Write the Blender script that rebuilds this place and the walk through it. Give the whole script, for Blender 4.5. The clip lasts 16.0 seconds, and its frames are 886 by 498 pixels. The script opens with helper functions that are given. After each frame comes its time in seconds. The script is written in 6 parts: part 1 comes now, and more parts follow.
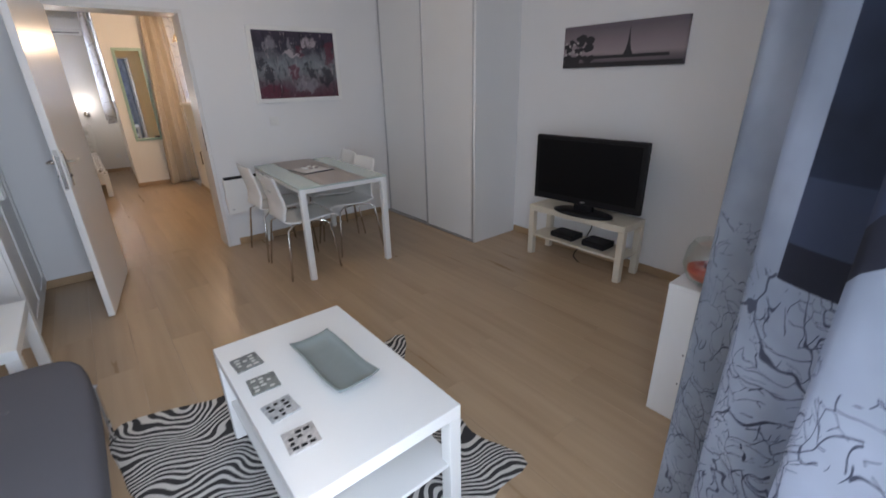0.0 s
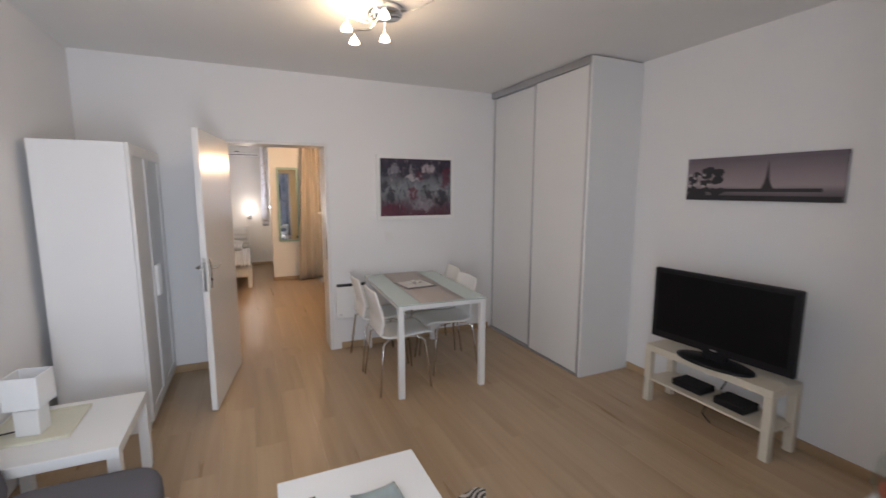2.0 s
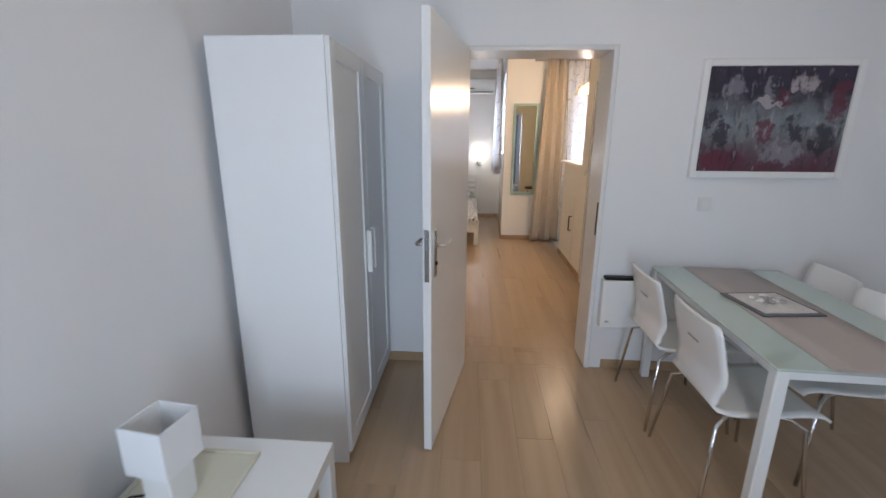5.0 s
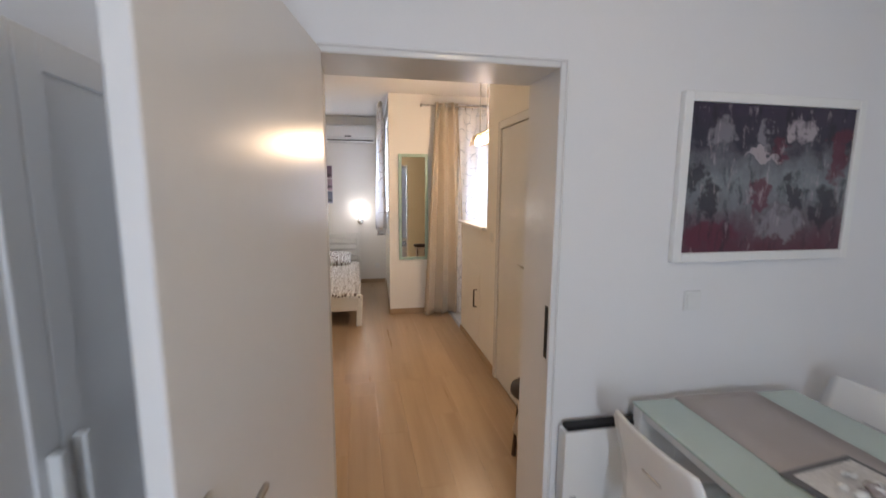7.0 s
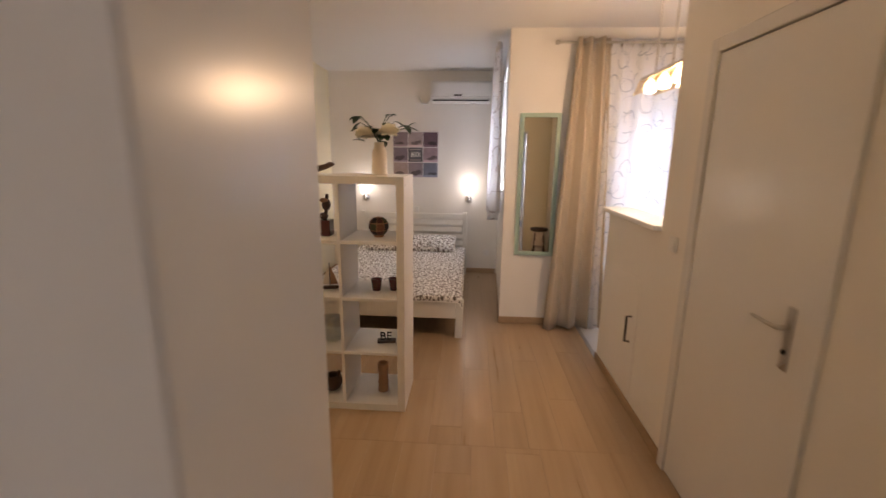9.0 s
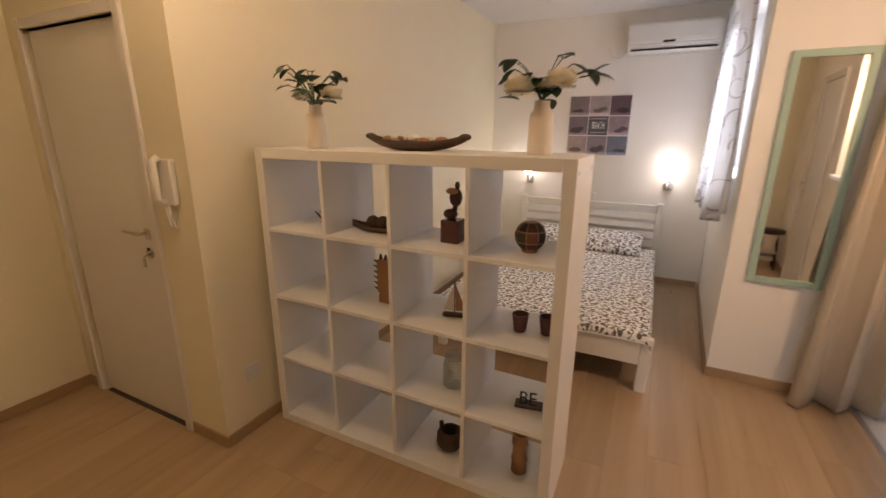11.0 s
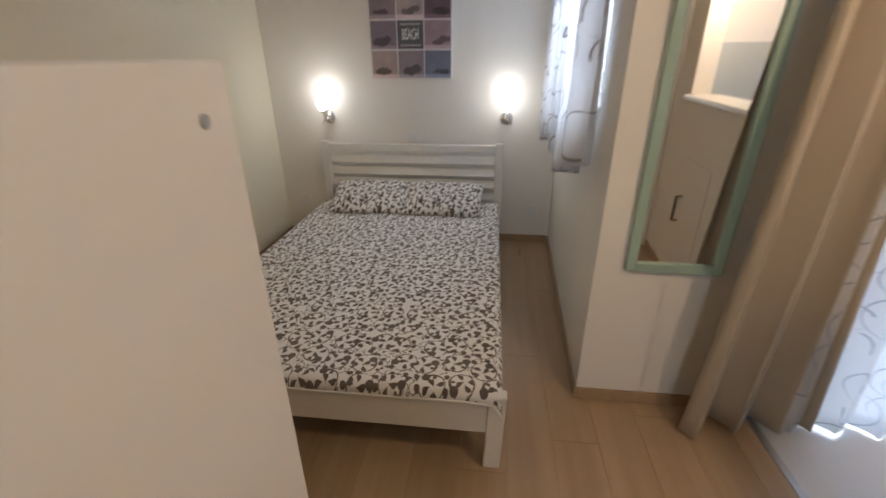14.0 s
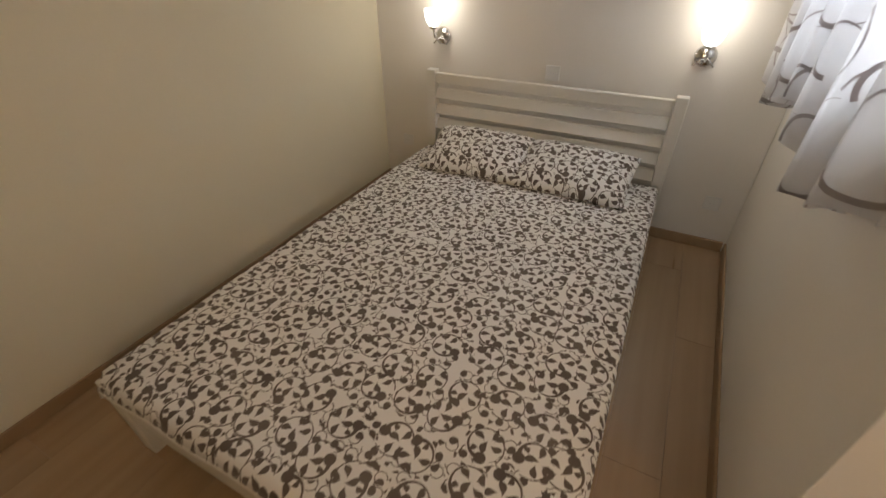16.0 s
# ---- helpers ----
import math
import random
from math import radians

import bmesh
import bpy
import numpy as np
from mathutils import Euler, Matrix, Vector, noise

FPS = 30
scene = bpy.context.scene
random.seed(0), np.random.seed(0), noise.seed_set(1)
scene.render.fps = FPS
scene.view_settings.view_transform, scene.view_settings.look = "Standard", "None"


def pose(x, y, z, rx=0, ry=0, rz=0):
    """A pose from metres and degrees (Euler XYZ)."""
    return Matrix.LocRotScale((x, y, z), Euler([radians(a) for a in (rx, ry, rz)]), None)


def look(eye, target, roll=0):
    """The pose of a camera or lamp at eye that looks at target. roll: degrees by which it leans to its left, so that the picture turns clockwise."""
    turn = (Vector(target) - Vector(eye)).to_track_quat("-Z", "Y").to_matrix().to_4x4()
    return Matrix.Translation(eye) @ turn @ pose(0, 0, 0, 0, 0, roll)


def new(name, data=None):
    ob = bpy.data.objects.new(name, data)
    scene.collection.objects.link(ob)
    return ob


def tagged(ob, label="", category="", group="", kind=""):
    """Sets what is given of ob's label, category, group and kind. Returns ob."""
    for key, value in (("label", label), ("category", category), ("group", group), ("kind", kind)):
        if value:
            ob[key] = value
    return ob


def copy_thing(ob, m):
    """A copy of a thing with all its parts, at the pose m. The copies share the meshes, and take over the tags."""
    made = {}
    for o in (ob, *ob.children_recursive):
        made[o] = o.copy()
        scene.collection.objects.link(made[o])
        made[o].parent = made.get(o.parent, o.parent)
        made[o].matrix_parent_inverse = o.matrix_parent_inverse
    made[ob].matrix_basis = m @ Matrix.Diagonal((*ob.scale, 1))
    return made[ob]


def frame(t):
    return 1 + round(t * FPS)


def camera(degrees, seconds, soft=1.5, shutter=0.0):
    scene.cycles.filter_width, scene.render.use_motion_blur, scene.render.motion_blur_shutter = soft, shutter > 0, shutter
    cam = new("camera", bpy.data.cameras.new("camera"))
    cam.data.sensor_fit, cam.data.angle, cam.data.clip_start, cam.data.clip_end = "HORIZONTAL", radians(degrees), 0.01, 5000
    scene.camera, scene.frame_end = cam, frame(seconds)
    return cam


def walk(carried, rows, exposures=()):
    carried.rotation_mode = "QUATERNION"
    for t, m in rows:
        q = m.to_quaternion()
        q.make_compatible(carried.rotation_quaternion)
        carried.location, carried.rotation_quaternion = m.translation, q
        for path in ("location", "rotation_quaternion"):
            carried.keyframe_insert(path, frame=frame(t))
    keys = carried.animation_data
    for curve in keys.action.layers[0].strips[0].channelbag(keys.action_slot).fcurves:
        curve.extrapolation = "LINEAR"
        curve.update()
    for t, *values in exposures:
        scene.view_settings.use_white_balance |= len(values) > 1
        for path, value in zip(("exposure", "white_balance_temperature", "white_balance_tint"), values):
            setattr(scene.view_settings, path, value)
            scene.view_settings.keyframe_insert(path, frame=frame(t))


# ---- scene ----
cam = camera(92.0, 16.0, shutter=0.5)
PATH = [
    (0, (0.139, 0.249, 1.482), (1.308, 1.694, 0.744), -1.3),
    (0.5, (0.199, 0.237, 1.529), (1.434, 1.694, 0.937), -1.9),
    (1, (0.265, 0.24, 1.589), (1.498, 1.77, 1.216), -1.9),
    (1.5, (0.279, 0.265, 1.608), (1.347, 1.932, 1.325), -1.5),
    (2, (0.293, 0.347, 1.61), (1.109, 2.152, 1.337), 0.1),
    (2.5, (0.239, 0.537, 1.604), (0.89, 2.413, 1.363), -0.7),
    (3, (0.191, 0.748, 1.591), (0.604, 2.689, 1.344), -1.9),
    (3.5, (0.17, 0.999, 1.564), (0.325, 2.976, 1.303), -1.0),
    (4, (0.172, 1.27, 1.575), (0.063, 3.238, 1.236), 0.3),
    (4.2, (0.161, 1.386, 1.568), (0.012, 3.345, 1.191), 0.4),
    (6.3, (0.224, 2.747, 1.516), (0.392, 4.645, 0.907), 1.5),
    (6.5, (0.219, 2.867, 1.548), (0.49, 4.785, 1.053), 1.3),
    (7, (0.257, 3.119, 1.596), (0.644, 5.06, 1.311), 0.4),
    (7.5, (0.324, 3.405, 1.653), (0.5, 5.389, 1.466), 0.5),
    (8, (0.299, 3.689, 1.65), (0.336, 5.674, 1.409), 0.9),
    (8.5, (0.3, 4.031, 1.625), (0.276, 5.998, 1.262), 0.9),
    (9, (0.326, 4.369, 1.595), (0.203, 6.321, 1.177), 0.8),
    (9.3, (0.353, 4.547, 1.594), (0.078, 6.485, 1.182), 2.1),
    (9.5, (0.354, 4.677, 1.588), (0.004, 6.596, 1.148), 1.7),
    (9.7, (0.343, 4.79, 1.584), (-0.064, 6.703, 1.17), 1.4),
    (11.8, (0.119, 5.667, 1.558), (-0.854, 7.307, 0.953), 0.0),
    (12, (0.138, 5.76, 1.551), (-0.607, 7.53, 0.993), -0.9),
    (12.5, (0.155, 6.006, 1.54), (-0.136, 7.893, 0.947), -1.3),
    (13, (0.19, 6.266, 1.542), (0.053, 8.174, 0.957), -0.7),
    (13.5, (0.21, 6.526, 1.545), (0.119, 8.429, 0.934), 0.1),
    (14, (0.199, 6.787, 1.488), (-0.01, 8.597, 0.663), -0.3),
    (14.5, (0.253, 7.063, 1.466), (-0.227, 8.782, 0.564), -0.9),
    (15, (0.312, 7.29, 1.459), (-0.413, 8.875, 0.478), -0.6),
    (15.5, (0.256, 7.492, 1.447), (-0.52, 9.0, 0.386), -0.8),
    (16, (0.195, 7.718, 1.465), (-0.563, 9.171, 0.318), -0.4),
]
EXPOSURES = [
    (0.0, -0.15, 6200, 14), (1.0, -0.20, 6850, 17), (2.5, 0.24, 6450, 14), (3.0, 0.32, 6100, 12), (3.5, 0.12, 6050, 12), (4.0, 0.09, 5950, 11), (6.5, 0.12, 6050, 12), (8.0, -0.06, 6600, 17),
    (9.0, -0.21, 6950, 20), (9.5, -0.30, 6950, 20), (12.0, 0.20, 7000, 17), (13.0, -0.05, 6000, 10), (14.0, -0.43, 6050, 9), (15.0, -0.42, 6800, 11), (16.0, -0.54, 7050, 10)]
walk(cam, [(t, look(eye, target, roll)) for t, eye, target, roll in PATH], EXPOSURES)

# ---- light ----
LX0, LX1, LY0, LY1, LZ = -0.90, 3.37, 0.30, 4.61, 2.67      # living room
BX0, BX1, BY0, BY1, BZ = -1.61, 1.38, 4.85, 10.29, 2.70     # bedroom and hall
world = bpy.data.worlds.new("world")
scene.world = world
world.use_nodes = True
sky = world.node_tree.nodes.new("ShaderNodeTexSky")
sky.sky_type, sky.sun_disc = "NISHITA", False
sky.sun_elevation, sky.sun_rotation = radians(52), radians(25)
world.node_tree.links.new(sky.outputs[0], world.node_tree.nodes["Background"].inputs[0])
world.node_tree.nodes["Background"].inputs[1].default_value = 0.12


def lamp(name, kind, power, color, m, **more):
    data = bpy.data.lights.new(name, kind)
    data.energy, data.color = power, color
    for key, value in more.items():
        if key == "size":
            data.size = value
        elif key == "size_y":
            data.shape, data.size_y = "RECTANGLE", value
        elif key == "radius":
            data.shadow_soft_size = value
        elif key == "angle":
            data.angle = value
    ob = new(name, data)
    ob.matrix_world = m
    return ob


lamp("sun", "SUN", 2.0, (1.0, 0.95, 0.87), look((6, 16, 12), (2, 8.4, 0)), angle=radians(6))
lamp("balcony_daylight", "AREA", 78, (0.80, 0.90, 1.0), look((0.30, 0.0, 1.15), (0.38, 1.0, 1.02)), size=0.98, size_y=2.15)
lamp("kitchen_daylight", "AREA", 58, (0.52, 0.75, 1.0), look((2.0, 8.72, 1.2), (2.0, 8.0, 1.2)), size=1.2, size_y=2.3)
lamp("window_daylight", "AREA", 285, (0.82, 0.90, 1.0), look((1.80, 9.38, 3.20), (-0.35, 9.10, 0.40)), size=1.3, size_y=1.0)
lamp("ceiling_bulbs", "POINT", 10, (1.0, 0.74, 0.45), pose(0.95, 2.90, 2.51), radius=0.10)
lamp("pendant_bulbs", "POINT", 33, (1.0, 0.69, 0.42), pose(1.44, 7.10, 1.98), radius=0.08)
# weak warm fill added in the hall; its source is out of view
lamp("hall_bulb", "POINT", 7, (1.0, 0.58, 0.25), pose(-1.15, 6.22, 2.50), radius=0.10)
for sx in (-1.13, 0.30):
    lamp("sconce_bulb", "POINT", 1.8, (1.0, 0.92, 0.80), pose(sx, 10.18, 1.22), radius=0.05)


# ---- materials ----
def nodes(name):
    m = bpy.data.materials.new(name)
    m.use_nodes = True
    return m, m.node_tree, m.node_tree.nodes["Principled BSDF"]


def node(nt, kind, **sets):
    n = nt.nodes.new(kind)
    for key, value in sets.items():
        n.inputs[key].default_value = value
    return n


def math_(nt, op, *args):
    n = nt.nodes.new("ShaderNodeMath")
    n.operation = op
    for i, a in enumerate(args):
        if isinstance(a, (int, float)):
            n.inputs[i].default_value = a
        else:
            nt.links.new(a, n.inputs[i])
    return n.outputs[0]


def mix(nt, fac, a, b):
    n = nt.nodes.new("ShaderNodeMix")
    n.data_type = "RGBA"
    for i, v in ((0, fac), (6, a), (7, b)):
        if isinstance(v, (int, float)):
            n.inputs[i].default_value = v
        elif isinstance(v, tuple):
            n.inputs[i].default_value = (*v, 1)
        else:
            nt.links.new(v, n.inputs[i])
    return n.outputs[2]


def ramp(nt, fac, *stops):
    n = nt.nodes.new("ShaderNodeValToRGB")
    el = n.color_ramp.elements
    while len(el) < len(stops):
        el.new(0.5)
    for e, (p, c) in zip(el, stops):
        e.position = p
        e.color = (*c, 1) if isinstance(c, tuple) else (c, c, c, 1)
    nt.links.new(fac, n.inputs[0])
    return n.outputs[0]


def coords(nt, kind="Object", scale=(1, 1, 1), turn=0):
    c = nt.nodes.new("ShaderNodeTexCoord")
    m = nt.nodes.new("ShaderNodeMapping")
    m.inputs["Scale"].default_value = scale
    m.inputs["Rotation"].default_value = (0, 0, radians(turn))
    nt.links.new(c.outputs[kind], m.inputs[0])
    return m.outputs[0]


def noise_at(nt, vec, scale, detail=3, rough=0.5):
    n = node(nt, "ShaderNodeTexNoise", Scale=scale, Detail=detail, Roughness=rough)
    nt.links.new(vec, n.inputs["Vector"])
    return n.outputs["Fac"]


def bump(nt, bsdf, height, strength, distance=0.001):
    b = node(nt, "ShaderNodeBump", Strength=strength, Distance=distance)
    nt.links.new(height, b.inputs["Height"])
    nt.links.new(b.outputs[0], bsdf.inputs["Normal"])


def plain(name, color, rough=0.5, metal=0.0, vary=0.06, grain=40, relief=0.1, coat=0.0, spec=0.5, gloss_vary=0.06):
    """Paint, plastic, metal or cloth: a base colour with stains at two scales and a fine relief."""
    m, nt, b = nodes(name)
    vec = coords(nt)
    big, fine = noise_at(nt, vec, 1.7, 4), noise_at(nt, vec, grain, 3)
    f = math_(nt, "ADD", math_(nt, "MULTIPLY", big, 0.6), math_(nt, "MULTIPLY", fine, 0.4))
    dark = tuple(c * (1 - vary) for c in color)
    light = tuple(min(1, c * (1 + vary * 0.6)) for c in color)
    nt.links.new(ramp(nt, f, (0.25, dark), (0.75, light)), b.inputs["Base Color"])
    nt.links.new(math_(nt, "ADD", rough - gloss_vary / 2, math_(nt, "MULTIPLY", big, gloss_vary)), b.inputs["Roughness"])
    b.inputs["Metallic"].default_value = metal
    b.inputs["Specular IOR Level"].default_value = spec
    b.inputs["Coat Weight"].default_value = coat
    if relief:
        bump(nt, b, fine, relief)
    return m


def wood(name, dark, light, rough=0.45, axis=1, scale=1.0, by_piece=False):
    """Grain along x (axis 0), y (1) or z (2)."""
    m, nt, b = nodes(name)
    s = [17 * scale] * 3
    s[axis] = (0.8 if by_piece else 1.9) * scale
    c = nt.nodes.new("ShaderNodeTexCoord")
    vec = c.outputs["Object"]
    if by_piece:
        info = nt.nodes.new("ShaderNodeObjectInfo")
        add = nt.nodes.new("ShaderNodeVectorMath")
        add.operation = "MULTIPLY_ADD"
        nt.links.new(info.outputs["Random"], add.inputs[0])
        add.inputs[1].default_value = (37.0, 53.0, 11.0)
        nt.links.new(vec, add.inputs[2])
        vec = add.outputs[0]
    mp = nt.nodes.new("ShaderNodeMapping")
    mp.inputs["Scale"].default_value = s
    nt.links.new(vec, mp.inputs[0])
    g = noise_at(nt, mp.outputs[0], 1.0, 4, 0.5)
    streak = noise_at(nt, mp.outputs[0], 0.22, 3)
    f = math_(nt, "ADD", math_(nt, "MULTIPLY", g, 0.5), math_(nt, "MULTIPLY", streak, 0.5))
    col = ramp(nt, f, (0.22, dark), (0.50, tuple((p + q) / 2 for p, q in zip(dark, light))), (0.80, light))
    if by_piece:
        shade = math_(nt, "ADD", 0.96, math_(nt, "MULTIPLY", info.outputs["Random"], 0.08))
        hsv = node(nt, "ShaderNodeHueSaturation")
        nt.links.new(shade, hsv.inputs["Value"])
        nt.links.new(col, hsv.inputs["Color"])
        col = hsv.outputs[0]
    nt.links.new(col, b.inputs["Base Color"])
    nt.links.new(math_(nt, "ADD", rough - 0.015, math_(nt, "MULTIPLY", g, 0.03)), b.inputs["Roughness"])
    bump(nt, b, g, 0.008 if by_piece else 0.12)
    return m


def glow(name, color, strength, base=(0.9, 0.9, 0.9)):
    m, nt, b = nodes(name)
    b.inputs["Base Color"].default_value = (*base, 1)
    b.inputs["Emission Color"].default_value = (*color, 1)
    b.inputs["Emission Strength"].default_value = strength
    return m


def glass(name, color=(1, 1, 1), rough=0.0, ior=1.45):
    m, nt, b = nodes(name)
    b.inputs["Base Color"].default_value = (*color, 1)
    b.inputs["Transmission Weight"].default_value = 1.0
    b.inputs["Roughness"].default_value = rough
    b.inputs["IOR"].default_value = ior
    return m


def thin_glass(name, color=(1, 1, 1), gloss=0.14):
    """A thin blown-glass wall: mostly clear, with a share of mirror gloss."""
    m, nt, b = nodes(name)
    tp = nt.nodes.new("ShaderNodeBsdfTransparent")
    tp.inputs[0].default_value = (*color, 1)
    gl = nt.nodes.new("ShaderNodeBsdfGlossy")
    gl.inputs["Roughness"].default_value = 0.04
    mx = nt.nodes.new("ShaderNodeMixShader")
    mx.inputs[0].default_value = gloss
    nt.links.new(tp.outputs[0], mx.inputs[1])
    nt.links.new(gl.outputs[0], mx.inputs[2])
    nt.links.new(mx.outputs[0], nt.nodes["Material Output"].inputs[0])
    return m


def arcs(nt, vec, cells, radius, width, span, keep=1.0, squeeze=1.0, curl=0.0):
    """A mask of open rings, one to a cell, that taper along their length."""
    v = node(nt, "ShaderNodeTexVoronoi", Scale=cells, Randomness=0.75)
    v.voronoi_dimensions = "2D"
    nt.links.new(vec, v.inputs["Vector"])
    sc = nt.nodes.new("ShaderNodeVectorMath")
    sc.operation = "SUBTRACT"
    nt.links.new(vec, sc.inputs[0])
    nt.links.new(v.outputs["Position"], sc.inputs[1])
    col = nt.nodes.new("ShaderNodeSeparateColor")
    nt.links.new(v.outputs["Color"], col.inputs[0])
    rot = nt.nodes.new("ShaderNodeVectorRotate")
    rot.rotation_type = "Z_AXIS"
    nt.links.new(sc.outputs[0], rot.inputs["Vector"])
    nt.links.new(math_(nt, "MULTIPLY", col.outputs[0], 6.283), rot.inputs["Angle"])
    xyz = nt.nodes.new("ShaderNodeSeparateXYZ")
    nt.links.new(rot.outputs[0], xyz.inputs[0])
    x, y = xyz.outputs[0], math_(nt, "MULTIPLY", xyz.outputs[1], squeeze)
    d = math_(nt, "SQRT", math_(nt, "ADD", math_(nt, "MULTIPLY", x, x), math_(nt, "MULTIPLY", y, y)))
    ang = math_(nt, "ADD", math_(nt, "DIVIDE", math_(nt, "ARCTAN2", y, x), 6.2832), 0.5)
    r = math_(nt, "MULTIPLY", math_(nt, "ADD", 0.75, math_(nt, "MULTIPLY", col.outputs[1], 0.5)), radius)
    if curl:
        r = math_(nt, "MULTIPLY", r, math_(nt, "ADD", 1.0 - curl, math_(nt, "MULTIPLY", ang, 1.6 * curl)))
    off = math_(nt, "ABSOLUTE", math_(nt, "SUBTRACT", d, r))
    w = math_(nt, "MULTIPLY", math_(nt, "SUBTRACT", 1.0, math_(nt, "DIVIDE", ang, span)), width)
    on = math_(nt, "MULTIPLY", math_(nt, "LESS_THAN", off, w), math_(nt, "LESS_THAN", ang, span))
    return math_(nt, "MULTIPLY", on, math_(nt, "LESS_THAN", col.outputs[2], keep))


def cell_frame(nt, vec, cells, rand):
    """Local coordinates in the cells of a loose grid, each cell turned its own way: x, y, distance, three random numbers."""
    v = node(nt, "ShaderNodeTexVoronoi", Scale=cells, Randomness=rand)
    v.voronoi_dimensions = "2D"
    nt.links.new(vec, v.inputs["Vector"])
    sub = nt.nodes.new("ShaderNodeVectorMath")
    sub.operation = "SUBTRACT"
    nt.links.new(vec, sub.inputs[0])
    nt.links.new(v.outputs["Position"], sub.inputs[1])
    col = nt.nodes.new("ShaderNodeSeparateColor")
    nt.links.new(v.outputs["Color"], col.inputs[0])
    rot = nt.nodes.new("ShaderNodeVectorRotate")
    rot.rotation_type = "Z_AXIS"
    nt.links.new(sub.outputs[0], rot.inputs["Vector"])
    nt.links.new(math_(nt, "MULTIPLY", col.outputs[0], 6.283), rot.inputs["Angle"])
    xyz = nt.nodes.new("ShaderNodeSeparateXYZ")
    nt.links.new(rot.outputs[0], xyz.inputs[0])
    x, y = xyz.outputs[0], xyz.outputs[1]
    d = math_(nt, "SQRT", math_(nt, "ADD", math_(nt, "MULTIPLY", x, x), math_(nt, "MULTIPLY", y, y)))
    return x, y, d, col.outputs


def teardrop(nt, x, y, cx, cy, turn, length, wide, bend=0.55):
    """A mask of one pointed, bent leaf from (cx, cy) along turn degrees."""
    c, sn = math.cos(radians(turn)) / length, math.sin(radians(turn)) / length
    dx, dy = math_(nt, "SUBTRACT", x, cx), math_(nt, "SUBTRACT", y, cy)
    u = math_(nt, "ADD", math_(nt, "MULTIPLY", dx, c), math_(nt, "MULTIPLY", dy, sn))
    w = math_(nt, "SUBTRACT", math_(nt, "MULTIPLY", dy, c), math_(nt, "MULTIPLY", dx, sn))
    w = math_(nt, "ADD", w, math_(nt, "MULTIPLY", math_(nt, "MULTIPLY", u, math_(nt, "SUBTRACT", 1.0, u)), bend))
    full = math_(nt, "MULTIPLY", math_(nt, "MULTIPLY", u, u), math_(nt, "SUBTRACT", 1.0, u))
    on = math_(nt, "LESS_THAN", math_(nt, "ABSOLUTE", w), math_(nt, "MULTIPLY", full, 6.75 * wide / length))
    return math_(nt, "MULTIPLY", on, math_(nt, "GREATER_THAN", u, 0.0))


def scroll(nt, x, y, d, radius, wind, thin, thick, span):
    """A mask of a stem that winds inwards and thickens to a round head."""
    ang = math_(nt, "ADD", math_(nt, "DIVIDE", math_(nt, "ARCTAN2", y, x), 6.2832), 0.5)
    r = math_(nt, "MULTIPLY", math_(nt, "SUBTRACT", 1.0, math_(nt, "MULTIPLY", ang, wind)), radius)
    w = math_(nt, "ADD", thin, math_(nt, "MULTIPLY", math_(nt, "POWER", ang, 5.0), thick))
    on = math_(nt, "MULTIPLY", math_(nt, "LESS_THAN", math_(nt, "ABSOLUTE", math_(nt, "SUBTRACT", d, r)), w), math_(nt, "LESS_THAN", ang, span))
    a, rr = (span - 0.5) * 2 * math.pi, radius * (1 - span * wind)
    bx, by = math_(nt, "SUBTRACT", x, rr * math.cos(a)), math_(nt, "SUBTRACT", y, rr * math.sin(a))
    far = math_(nt, "SQRT", math_(nt, "ADD", math_(nt, "MULTIPLY", bx, bx), math_(nt, "MULTIPLY", by, by)))
    return math_(nt, "MAXIMUM", on, math_(nt, "LESS_THAN", far, thin + thick * 1.1))


